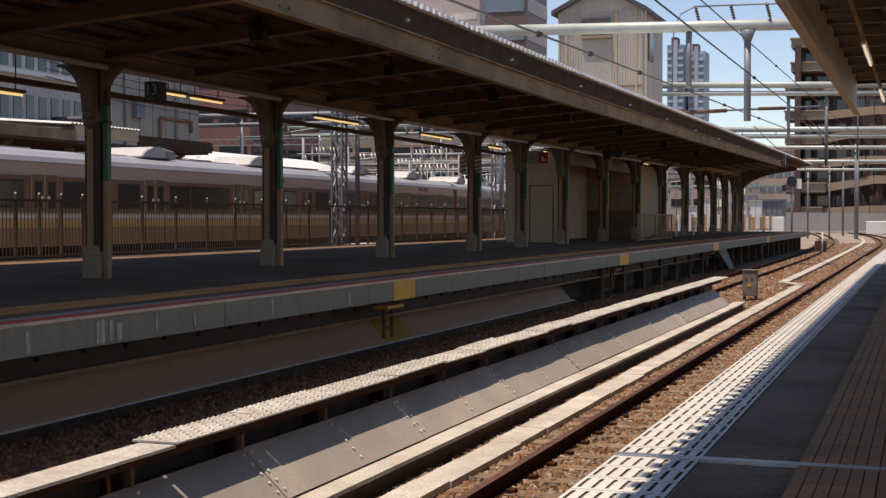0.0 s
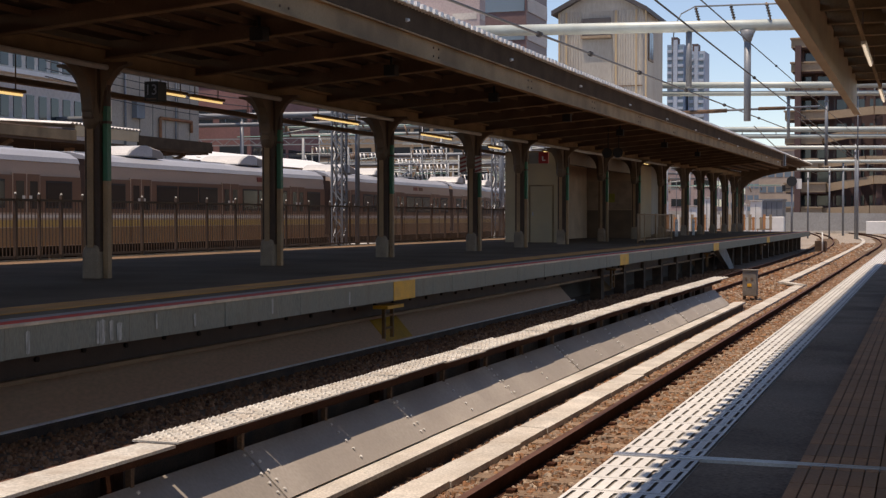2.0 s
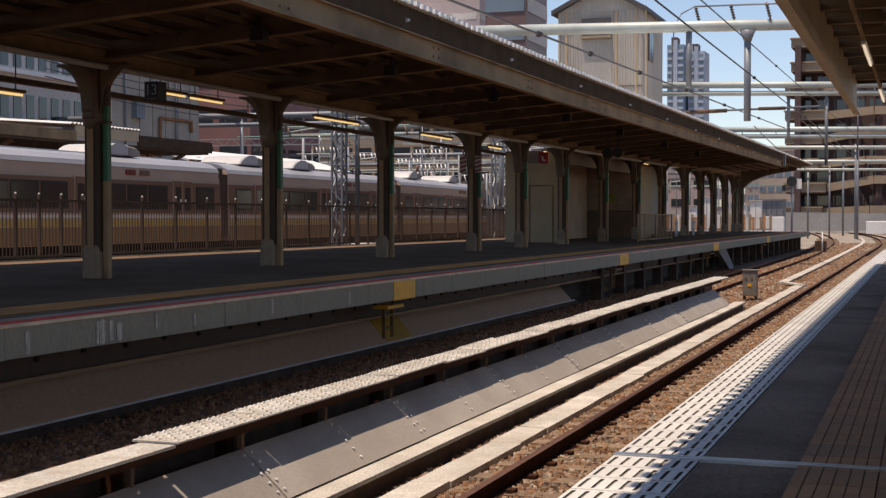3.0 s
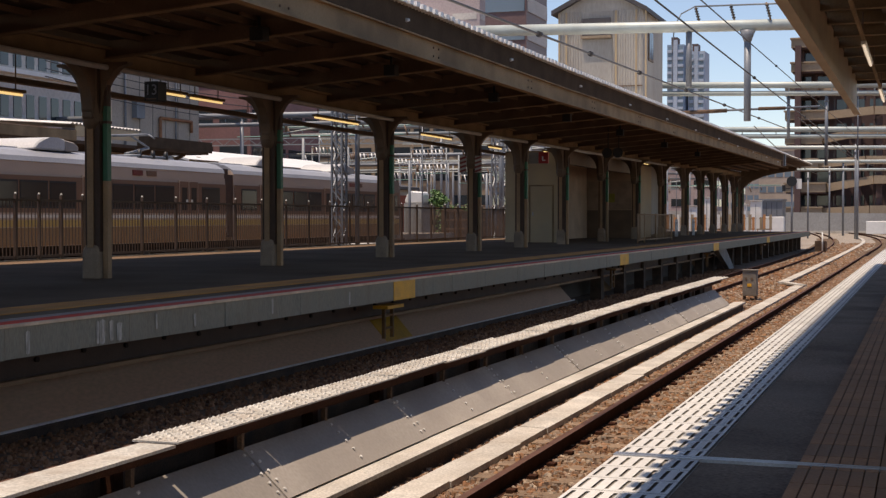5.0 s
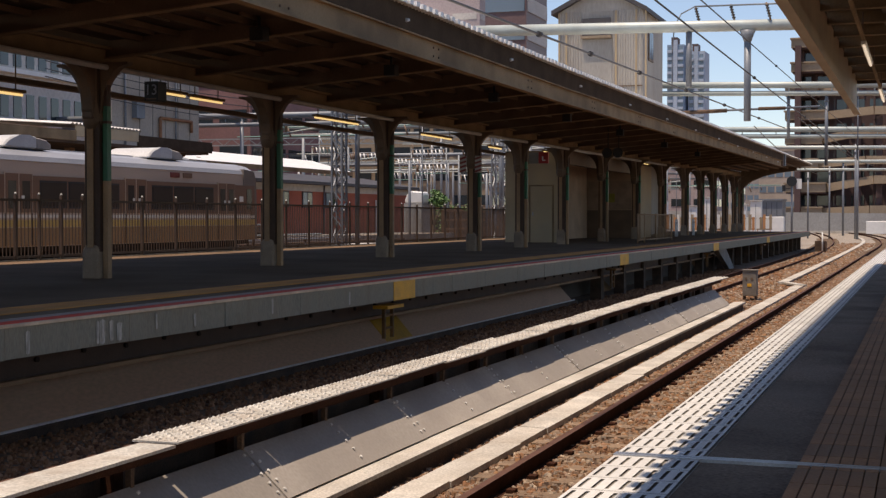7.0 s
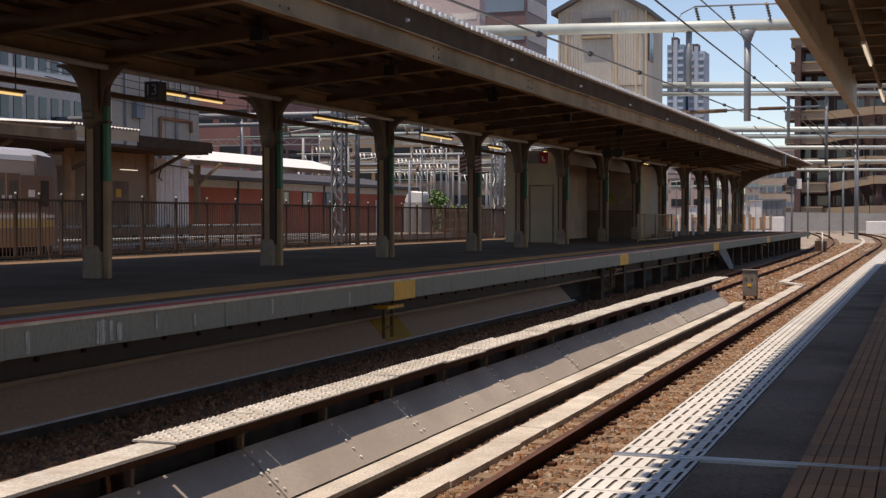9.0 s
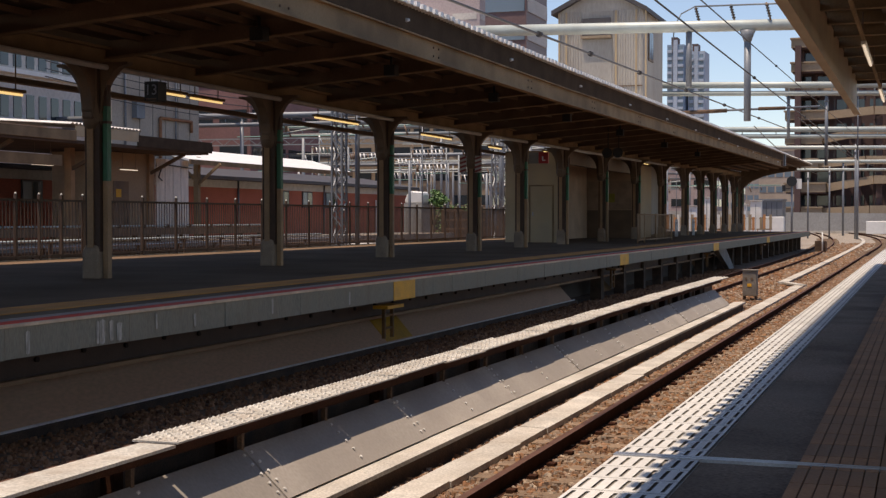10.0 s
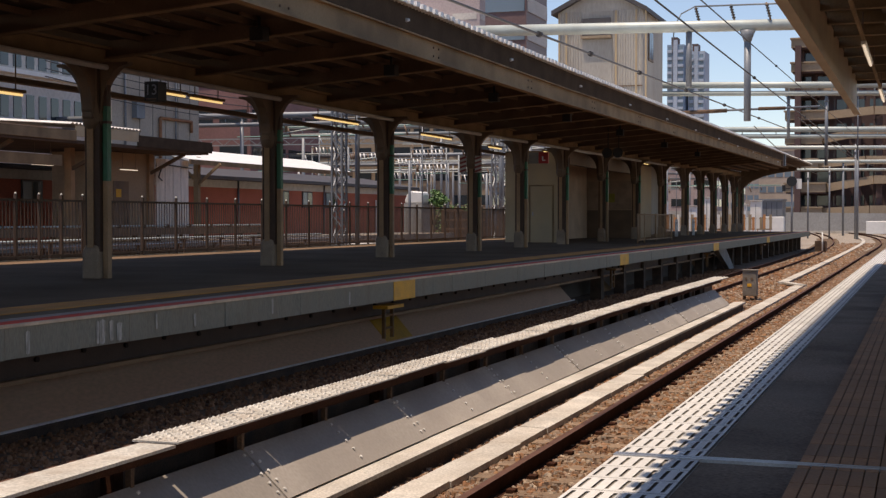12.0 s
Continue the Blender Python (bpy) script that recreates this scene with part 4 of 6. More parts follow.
# ---- fence along the back of the far platform
FX = -18.9
fe = thing("picket_fence", FX, 0, 0, "dark brown steel picket fence along the platform's back", "fence")
post_ys = [18.5 + 0.775 * i for i in range(10)] + [26.35 + 1.53 * i for i in range(22)]
fpost = mesh_of("fence_post", boxes((-0.03, 0.03, -0.025, 0.025, -0.05, 1.40)), M_fence)
fcap = mesh_of("post_cap", rods(((0, 0, 1.40), (0, 0, 1.44), 0.028, 8, 0.015)), M_white_paint)
for yy in post_ys:
    p = piece("fence_post", fpost, fe, pose(0, yy, 0))
    piece("post_cap", fcap, p, pose(0, 0, 0))
for z in (0.08, 1.28):
    part("fence_rail", boxes((-0.02, 0.02, 18.5, 58.6, z - 0.025, z + 0.025)), M_fence, fe)
picket = mesh_of("picket", boxes((-0.008, 0.008, -0.008, 0.008, 0.08, 1.28)), M_fence)
for i in range(296):
    piece("picket", picket, fe, pose(0, 18.6 + i * 0.118, 0))
bm = bmesh.new()
for i in range(48):
    yy = 18.6 + 296 * 0.118 + i * 0.118
    box(bm, -0.009, 0.009, yy - 0.011, yy + 0.011, 0.08, 1.28)
tagged(part("far_picketing", bm, M_fence, fe), kind="stuff")
part("fence_kerb", boxes((-0.03, 0.03, 17, 59, -0.01, 0.02)), M_concrete, fe)
fe.scale = (1.092, 1.092, 1.055)

# ---- masts, gantries and overhead line
def lattice_mast(x, y, z0, z1, half, label):
    t = thing("lattice_mast", x, y, z0, label, "mast", group="lattice masts")
    h = z1 - z0
    for sx in (-1, 1):
        for sy in (-1, 1):
            part("leg", boxes((sx * half - 0.035, sx * half + 0.035, sy * half - 0.035, sy * half + 0.035, 0, h)), M_grey_steel, t)
    n = int(h / (half * 2.2))
    for face in range(4):
        for i in range(n):
            bm = bmesh.new()
            za, zb = i * h / n, (i + 1) * h / n
            a, b = (-half, half) if i % 2 else (half, -half)
            if face < 2:
                s = half if face else -half
                bar(bm, (a, s, za), (b, s, zb), 0.05, 0.03)
            else:
                s = half if face == 3 else -half
                bar(bm, (s, a, za), (s, b, zb), 0.05, 0.03)
            part("brace", bm, M_grey_steel, t)
    return t


lattice_mast(-20.26, 46.0, BED, 7.5, 0.20, "grey steel lattice mast behind the platform fence")
ps = thing("round_post", -19.9, 46.85, BED, "slim dark steel post beside the lattice mast", "post")
part("pole", rods(((0, 0, 0), (0, 0, 8.0), 0.09, 10)), M_grey_steel, ps)


def gantry(xa, xb, y, z, r, post_xs, label, truss=False, second=0.0, skew=0.0, mat=None):
    """A catenary gantry: round beam or truss, hangers, posts down to the ground."""
    mat = mat or M_green_steel
    t = thing("catenary_gantry", xa, y, BED, label, "gantry", group="catenary gantries")
    zz = z - BED
    span = xb - xa
    if truss:
        for o in (0, 0.5):
            bm = bmesh.new()
            bar(bm, (0, 0, zz - o), (span, skew, zz - o), 0.09, 0.09)
            part("chord", bm, mat, t)
        bm = bmesh.new()
        n = max(3, int(span / 0.7))
        for i in range(n):
            f0, f1 = i / n, (i + 1) / n
            a, b = (0.0, -0.5) if i % 2 else (-0.5, 0.0)
            bar(bm, (span * f0, skew * f0, zz + a), (span * f1, skew * f1, zz + b), 0.05, 0.04)
        part("web", bm, mat, t)
    else:
        part("beam", rods(((0, 0, zz), (span, skew, zz), r, 16)), mat, t)
        if second:
            part("lower_beam", rods(((0, 0, zz - second), (span, skew, zz - second), r * 0.8, 12)), mat, t)
            n = max(2, int(span / 2.4))
            for i in range(n + 1):
                f = i / n
                part("strut", rods(((span * f, skew * f, zz - second), (span * f, skew * f, zz), 0.04, 6)), mat, t)
    for px in post_xs:
        f = (px - xa) / span
        part("post", rods(((px - xa, skew * f, 0), (px - xa, skew * f, zz), 0.13, 10)), M_grey_steel, t)
    return t


# the large pipe gantry above the platform end, with its drop post and insulators
g1 = gantry(-24.0, 6.0, 60.6, 9.72, 0.26, (-24.0, 6.0), "large pale green pipe gantry spanning the platforms", skew=5.45)
bm = bmesh.new()
rod(bm, (16.3, 2.9, 6.6), (16.3, 2.9, 10.2), 0.16, 12)
rod(bm, (16.3, 2.9, 10.2), (16.3, 2.9, 10.72), 0.16, 12, 0.36)
part("drop_post", bm, M_grey_steel, g1, "blue-grey drop post with flared head")
part("drop_post", rods(((13.7, 2.5, 8.2), (13.7, 2.5, 10.7), 0.14, 12)), M_grey_steel, g1)
part("arm", rods(((9.6, 2.6, 7.0), (19.5, 3.1, 7.2), 0.05, 8)), M_grey_steel, g1)
part("arm", rods(((9.6, 2.6, 7.0), (11.5, 2.8, 7.0), 0.07, 8), ((13.2, 2.8, 7.04), (15.4, 2.8, 7.1), 0.09, 8), ((16.8, 2.9, 7.15), (18.0, 2.9, 7.15), 0.08, 8)), M_rust, g1)
part("earth_wire", rods(((12.95, 2.4, 9.8), (13.05, 2.4, 11.0), 0.03, 6), ((13.05, 2.4, 11.0), (13.35, 2.45, 11.55), 0.03, 6), ((13.35, 2.45, 11.55), (13.95, 2.6, 11.88), 0.03, 6), ((13.95, 2.6, 11.88), (22.0, 3.8, 11.95), 0.04, 6), ((12.95, 2.4, 9.8), (12.95, 2.4, 8.2), 0.03, 6)), M_grey_steel, g1)
for o in (14.0, 15.6, 17.2):
    ins = part("insulator", rods(((o + 0.12, 2.9, 11.15), (o - 0.08, 2.9, 11.95), 0.045, 8)), M_steel_brown, g1, "dark stacked insulator")
    for k in range(5):
        f = 0.2 + 0.15 * k
        c = Vector((o + 0.12 - 0.2 * f, 2.9, 11.15 + 0.8 * f))
        part("disc", rods((c, c + Vector((-0.005, 0, 0.05)), 0.085, 10)), M_black, ins)

g2 = gantry(-15.6, 2.0, 85.0, 9.20, 0.20, (2.0,), "pale double-pipe gantry over the tracks", second=0.52, skew=5.5)
part("dropper", rods(((11.6, 3.62, 4.55 - BED), (11.6, 3.62, 9.2 - BED), 0.04, 8)), M_grey_steel, g2)
gantry(-16.5, 4.0, 111.0, 8.05, 0.22, (4.0,), "pale double-pipe gantry farther along the line", second=0.55, skew=6.5)
gantry(-18.0, 4.0, 142.5, 8.15, 0.20, (-6.6, 4.0), "pale pipe gantry in the yard throat", second=0.0, skew=7.0)
gantry(-22.0, 6.0, 172.0, 7.9, 0.22, (-9.6, 6.0), "pale double-pipe gantry near the far bend", second=1.0, skew=7.5)
for (x, y, za, zb, r) in ((-8.1, 87.6, 5.9, 8.6, 0.10), (-5.85, 88.1, 4.2, 8.6, 0.10), (-11.8, 150.0, BED, 5.8, 0.09), (-9.6, 150.0, BED, 6.4, 0.09), (-7.0, 150.0, BED, 8.7, 0.08)):
    pp = thing("steel_pole", x, y, za, "blue-grey round steel pole of the overhead line", "pole", group="line poles")
    part("shaft", rods(((0, 0, 0), (0, 0, zb - za), r, 12)), M_grey_steel, pp)
    part("collar", rods(((0, 0, (zb - za) * 0.9), (0, 0, (zb - za) * 0.93), r * 1.35, 12)), M_grey_steel, pp)


def wire(name, pts, r, label, sag=0.0, drops=()):
    """One continuous wire, with clamps along it."""
    cu = bpy.data.curves.new(name, 'CURVE')
    cu.dimensions, cu.bevel_depth, cu.bevel_resolution = '3D', r, 1
    cu.materials.append(M_wire)
    p, q = Vector(pts[0]), Vector(pts[-1])
    line = [p.lerp(q, i / 16) - Vector((0, 0, sag * 4 * (i / 16) * (1 - i / 16))) for i in range(17)]
    sp = cu.splines.new('POLY')
    sp.points.add(16)
    for pt, c in zip(sp.points, line):
        pt.co = (*c, 1)
    ob = tagged(new(name, cu), label, "wire")
    d = (q - p).normalized()
    for f in drops:
        c = p.lerp(q, f)
        part("clamp", rods((c - d * r * 3, c + d * r * 3, r * 2.6, 8)), M_wire, ob)
    return ob


wire("overhead_wire", [(-9.0, 17.0, 5.08), (-9.0, 95.2, 7.02)], 0.030, "dark overhead line wire above the far track", 0.0, drops=(0.2, 0.27, 0.36, 0.48, 0.62, 0.8))
wire("overhead_wire", [(-4.0, 10.0, 4.30), (-4.0, 88.6, 4.62)], 0.016, "thin overhead contact wire above the near track", drops=(0.31, 0.5))
wire("overhead_wire", [(-4.0, 12.0, 4.83), (-4.0, 88.6, 5.95)], 0.013, "thin messenger wire above the near track", drops=(0.36,))
wire("overhead_wire", [(-7.4, 86.0, 7.1), (-5.9, 172.0, 7.2)], 0.03, "overhead line wire between far gantries", 0.5)
wire("overhead_wire", [(-10.0, 86.0, 6.6), (-12.0, 172.0, 6.2)], 0.03, "overhead line wire between far gantries", 0.6)

# yard gantries and poles behind the train
rnd = random.Random(14)
for k, (xa, xb, y, z, tr_) in enumerate(((-62, -26, 82, 7.9, False), (-64, -28, 96, 7.2, True), (-66, -30, 108, 8.8, False), (-70, -26, 122, 7.0, False), (-66, -30, 134, 9.4, True),
                                        (-76, -27, 148, 7.4, False), (-80, -30, 164, 10.2, False), (-84, -30, 182, 8.0, True), (-90, -32, 204, 9.5, False), (-96, -34, 230, 8.5, False))):
    gantry(xa, xb, y, z, 0.20, (xb, xa + (xb - xa) * 0.5), "pale steel gantry over the neighbouring yard tracks", truss=tr_, second=0.0 if tr_ else (0.9 if k % 2 else 0.6), skew=3.0, mat=M_yard_steel if k % 3 else M_grey_steel)
for k in range(22):
    x, y = rnd.uniform(-58, -25), rnd.uniform(72, 190)
    h = rnd.uniform(5.5, 10.0)
    pp = thing("steel_pole", x, y, BED, "grey steel overhead line pole in the yard", "pole", group="yard poles")
    part("shaft", rods(((0, 0, 0), (0, 0, h), rnd.uniform(0.08, 0.15), 10)), M_grey_steel, pp)
    part("arm", rods(((0, 0, h * 0.86), (rnd.choice((-1, 1)) * 2.6, 0.4, h * 0.9), 0.05, 6)), M_green_steel, pp)
    part("insulator", rods(((0.5, 0.1, h * 0.87), (0.5, 0.1, h * 0.95), 0.09, 8)), M_steel_brown, pp)
lattice_mast(-21.5, 70.0, BED, 6.9, 0.32, "grey lattice mast in the yard")
lattice_mast(-30.5, 118.0, BED, 9.0, 0.4, "grey lattice mast in the yard")

# ---- neighbouring platform with its canopies, beyond the moving train
np_ = thing("platform_rear", 0, 0, 0, "neighbouring station platform beyond the running line", "platform", kind="structure")
part("platform_slab", boxes((-36.5, -31.6, 20, 92, -0.5, -0.1)), M_concrete, np_)
part("platform_wall", boxes((-36.2, -31.9, 20, 92, BED, -0.5)), M_dark_concrete, np_)
part("edge_line", boxes((-31.85, -31.7, 20, 92, -0.1, -0.092)), M_white_line, np_, "pale edge line")
part("guide_band", boxes((-32.8, -32.5, 20, 92, -0.1, -0.09)), M_orange_tile, np_, "ochre guiding band")
pr = thing("cable_parapet", -32.2, 20, -0.1, "low brown cable duct on short posts along the neighbouring platform", "cable duct")
part("duct", boxes((-0.15, 0.15, 0, 44, 0.30, 0.62)), M_steel_brown, pr)
part("top_pipe", rods(((0.1, 0, 0.70), (0.1, 44, 0.70), 0.045, 8)), M_green_steel, pr, "pale steel pipe")
for i in range(23):
    part("post", boxes((-0.08, 0.08, i * 1.95, i * 1.95 + 0.12, 0, 0.30)), M_rust, pr)
    part("clamp", boxes((-0.02, 0.16, i * 1.95 + 0.6, i * 1.95 + 0.7, 0.62, 0.76)), M_rust, pr)
for k, (x, z, y0, y1, r, mat, lab) in enumerate(((-30.1, 0.10, 22, 66, 0.05, M_green_steel, "pale"), (-30.4, -0.14, 22, 72, 0.045, M_joint_metal, "grey"), (-30.8, -0.36, 22, 80, 0.06, M_rust, "rusty"))):
    run = thing("pipe_run", x, y0, BED, lab + " steel pipe on low stands beside the yard tracks", "pipe", group="yard pipe runs")
    part("pipe", rods(((0, 0, z - BED), (0, y1 - y0, z - BED), r, 8)), mat, run)
    for i in range(int((y1 - y0) / 3.2)):
        part("stand", boxes((-0.05, 0.05, 1.0 + i * 3.2, 1.08 + i * 3.2, 0, z - BED - r + 0.01), (-0.12, 0.12, 0.98 + i * 3.2, 1.1 + i * 3.2, z - BED - r - 0.03, z - BED - r + 0.01)), M_rust, run)
rc = thing("canopy_rear", 0, 0, 0, "low brown canopy over the neighbouring platform", "canopy", kind="structure")
part("roof_deck", boxes((-37, -30.9, 20, 55.4, 3.82, 3.95)), M_deck, rc)
part("fascia", boxes((-30.9, -30.82, 20, 45.0, 3.92, 4.30)), M_beam, rc, "brown weathered fascia")
part("fascia", boxes((-30.9, -30.82, 45.0, 49.4, 4.1, 4.52)), M_cream_wall, rc)
part("fascia", boxes((-30.9, -30.82, 49.4, 55.6, 3.9, 4.38)), M_gutter, rc, "brown stained fascia")
corrugated(-30.8, 4.55, -36, 4.9, 44.6, 49.6, 0.25, 0.08, "roof_sheet", M_rooftop, rc)
part("cross_beam", boxes((-31.4, -31.2, 20, 44.6, 2.95, 3.35)), M_beam, rc)
for yy in (27, 34.2, 41.4, 47.6, 53.6):
    part("canopy_post", boxes((-33.2, -32.9, yy, yy + 0.3, -0.1, 3.82)), M_column, rc)
    bm = bmesh.new()
    bar(bm, (-33.05, yy + 0.15, 2.9), (-31.2, yy + 0.15, 3.78), 0.12, 0.14)
    part("strut", bm, M_steel_brown, rc)
for yy in (37.0, 43.5, 49.5):
    tube_lamp(-31.8, yy, 2.98, 1.4, M_tube_white)
wb = thing("platform_kiosk", -33.0, 52.2, -0.1, "brown platform cabin with a white end panel", "building")
part("wall", boxes((-2.5, -0.05, -2.2, 2.1, 0, 3.9)), M_cabin_brown, wb)
M_panel_white = surface("weathered white cabin panel", (0.86, 0.77, 0.67), 0.7, scale=1.0, var=0.1, grain=14, stain=(0.36, 0.31, 0.26), stain_amount=0.4, stretch=(1, 2, 0.4))
part("white_panel", boxes((-0.05, 0.02, 2.15, 5.0, 0, 3.75)), M_panel_white, wb, "white painted panel")
for i in range(1, 4):
    part("panel_seam", boxes((0.02, 0.032, 2.15 + 0.71 * i, 2.18 + 0.71 * i, 0, 3.74)), M_grey_wall, wb)
part("cable_loop", rods(((0.1, 2.3, 3.1), (0.1, 2.2, 2.9), 0.03, 6), ((0.1, 2.2, 2.9), (0.1, 2.5, 2.75), 0.03, 6), ((0.1, 2.3, 3.1), (0.1, 2.6, 3.5), 0.03, 6), ((0.1, 2.6, 3.5), (0.1, 5.2, 3.4), 0.03, 6)), M_black, wb, "black cable loop")
part("door", boxes((-0.045, -0.02, -1.3, -0.1, 0.2, 2.65)), M_steel_brown, wb)
part("notice", boxes((-0.018, -0.01, -1.1, -0.7, 1.95, 2.3)), M_yellow, wb)
sw = thing("canopy_white", 0, 0, 0, "sunlit white sheet-metal canopy on the neighbouring platform", "canopy", kind="structure")
bm = bmesh.new()
prism(bm, ((-32.6, 3.62), (-32.6, 3.72), (-35.2, 4.42), (-35.2, 4.32)), 56.6, 75.8)
part("roof_sheet", bm, M_white_paint, sw)
part("fascia", boxes((-32.6, -32.52, 56.6, 75.8, 3.48, 3.70)), M_beam, sw)
for yy in (58.4,):
    part("canopy_post", boxes((-33.4, -33.15, yy, yy + 0.25, -0.1, 3.9)), M_beam, sw)
    bm = bmesh.new()
    bar(bm, (-33.3, yy + 0.12, 2.5), (-32.0, yy + 0.12, 3.55), 0.1, 0.12)
    bar(bm, (-33.3, yy + 0.12, 2.7), (-34.8, yy + 0.12, 4.2), 0.1, 0.12)
    part("strut", bm, M_beam, sw)

# red brick station building
bb = thing("brick_building", -38.0, 44.0, BED, "long red brick station building with pale band and dark eave", "building")
part("wall", boxes((-8, 0, 0, 55.5, 0, 4.35)), M_brick, bb)
part("pale_band", boxes((0, 0.05, 0, 55.5, 3.92, 4.35)), M_pale, bb, "pale painted band below the eave")
bm = bmesh.new()
prism(bm, ((-8.5, 4.36), (0.75, 4.36), (0.75, 4.55), (-4.0, 5.3), (-8.5, 4.6)), -0.5, 56.0)
part("roof", bm, M_roof_dark, bb, "dark sheet roof")
for yy in (3.6, 7.2, 10.6, 15.6, 32.8, 36.3, 39.95):
    w = part("window", boxes((0.0, 0.05, yy, yy + 1.55, 2.86, 3.90)), M_roof_dark, bb, "dark framed sash window")
    part("pane", boxes((0.05, 0.062, yy + 0.10, yy + 0.72, 2.94, 3.82)), M_pane_blue, w)
    part("pane", boxes((0.05, 0.062, yy + 0.83, yy + 1.45, 2.94, 3.82)), M_pane, w)
part("door", boxes((0.0, 0.05, 48.9, 50.1, 0.9, 3.4)), M_steel_brown, bb)
part("door_trim", boxes((0.05, 0.08, 48.7, 48.88, 0.9, 3.5), (0.05, 0.08, 50.12, 50.3, 0.9, 3.5)), M_white_paint, bb, "white door trim")
for yy in (12.5, 27.5, 39.6):
    part("downpipe", rods(((0.09, yy, 0), (0.09, yy, 4.35), 0.06, 8)), M_grey_steel, bb)

# grey rendered building with rusty pipework
gb = thing("grey_building", -45.0, 69.2, BED, "plain grey rendered building with rusty wall pipes", "building")
part("wall", boxes((-1.6, 0, 0, 10.2, 0, 12.0)), M_grey_wall, gb)
for i in range(1, 7):
    part("joint", boxes((0, 0.03, i * 1.5, i * 1.5 + 0.05, 0, 12.0)), M_concrete, gb)
part("rusty_pipe", rods(((0.15, 5.2, 5.9), (0.15, 5.2, 8.4), 0.10, 8), ((0.15, 5.2, 8.4), (0.15, 9.0, 8.4), 0.10, 8), ((0.15, 9.0, 8.4), (0.15, 9.0, 7.7), 0.10, 8)), surface("rusty orange pipe", (0.30, 0.13, 0.06), 0.8), gb, "rusty orange wall pipe")
part("parapet", boxes((-1.7, 0.1, -0.1, 10.3, 12.0, 12.3)), M_concrete, gb)

for k in range(5):
    wire("service_cable", [(-44.4, 62.0, 8.1 + 0.42 * k), (-44.4, 86.0, 7.7 + 0.5 * k)], 0.03, "thin black service cable along the grey wall", 0.25)
for z in (6.3, 9.2):
    part("wall_seam", boxes((0, 0.02, 0, 10.2, z, z + 0.06)), M_concrete, gb)
part("wall_box", boxes((0, 0.35, 2.2, 3.1, 8.2, 9.4)), M_grey_steel, gb, "grey wall cabinet")
for yy, r in ((1.3, 0.07), (7.1, 0.05)):
    part("drain_pipe", rods(((0.12, yy, 5.0), (0.12, yy, 12.0), r, 8)), M_grey_steel, gb)

# office block with balcony windows behind the left gap
ob_ = thing("office_block", -58.0, 84.0, BED, "white office block with rows of dark windows", "building")
part("wall", boxes((-12, 0, -30, 13, 0, 15.0)), M_pale, ob_)
for lv in range(2):
    for i in range(30):
        w = part("window", boxes((0, 0.06, -29 + i * 1.4, -29 + i * 1.4 + 0.85, 9.0 + lv * 3.4, 10.6 + lv * 3.4)), M_pane, ob_)
    part("sill_band", boxes((0, 0.5, -30, 13, 8.5 + lv * 3.4, 8.8 + lv * 3.4)), M_white_paint, ob_)


def blocks(name, x, y, w, d, h, label, wall, win, floors, bays, band=0.55, z0=BED):
    """A city building: walls, and windows of their own on the faces towards the railway."""
    t = thing(name, x, y, z0, label, "building")
    part("wall", boxes((-w, 0, 0, d, 0, h)), wall, t)
    fh = h / floors
    pw = w / bays
    for f in range(floors):
        for b in range(bays):
            part("window", boxes((-w + b * pw + pw * 0.10, -w + (b + 1) * pw - pw * 0.10, -0.06, 0.0, f * fh + fh * (1 - band) / 2, f * fh + fh * (1 + band) / 2)), win, t)
    n = max(1, int(d / pw))
    for f in range(floors):
        for b in range(n):
            a = d / n
            part("window", boxes((0.0, 0.06, b * a + a * 0.1, (b + 1) * a - a * 0.1, f * fh + fh * (1 - band) / 2, f * fh + fh * (1 + band) / 2)), win, t)
    part("parapet", boxes((-w - 0.2, 0.2, -0.2, d + 0.2, h, h + 0.8)), wall, t)
    return t


M_red_brown = surface("red-brown tiled office", (0.22, 0.11, 0.10), 0.7, scale=0.3, var=0.1, grain=5, bump=0)
blocks("brown_block", -54.0, 104.0, 26.0, 14.0, 15.5, "red-brown city block behind the yard", M_red_brown, M_pane, 5, 8, 0.35)
blocks("tan_block", -47.0, 150.0, 22.0, 14.0, 17.0, "tan city block behind the yard", surface("tan render", (0.27, 0.205, 0.14), 0.8, scale=0.3, var=0.1, grain=5, bump=0), M_pane, 6, 9, 0.4)
blocks("grey_block", -34.0, 235.0, 46.0, 18.0, 16.0, "grey-brown far city block", M_pink, M_pane, 5, 12, 0.4)
blocks("pink_tower", -57.5, 178.0, 13.0, 2.5, 42.0, "pink-grey tiled city office block", M_pink, M_pale, 12, 3, 0.25)
blocks("pale_tower", -59.5, 170.0, 9.0, 10.0, 27.5, "pale grey office block", M_pale, M_pane_blue, 9, 3, 0.3)
# glazed tower: brown cladding with continuous glass bands; bands facing the line painted pale as lit
gt = thing("glass_tower", -60.6, 212.0, BED, "brown office tower with bluish ribbon windows", "building")
part("wall", boxes((-14, 0, 0, 12.5, 0, 62)), M_office_brown, gt)
for f in range(13):
    za = 3.2 + f * 4.6
    part("window", boxes((-14, -7.6, -0.15, 0, za, za + 2.1)), M_pane_blue, gt)
    part("window", boxes((-7.0, -0.3, -0.15, 0, za, za + 2.1)), M_pane_blue, gt)
    part("window", boxes((0.0, 0.15, 0.3, 12.2, za, za + 2.3)), M_pale, gt)


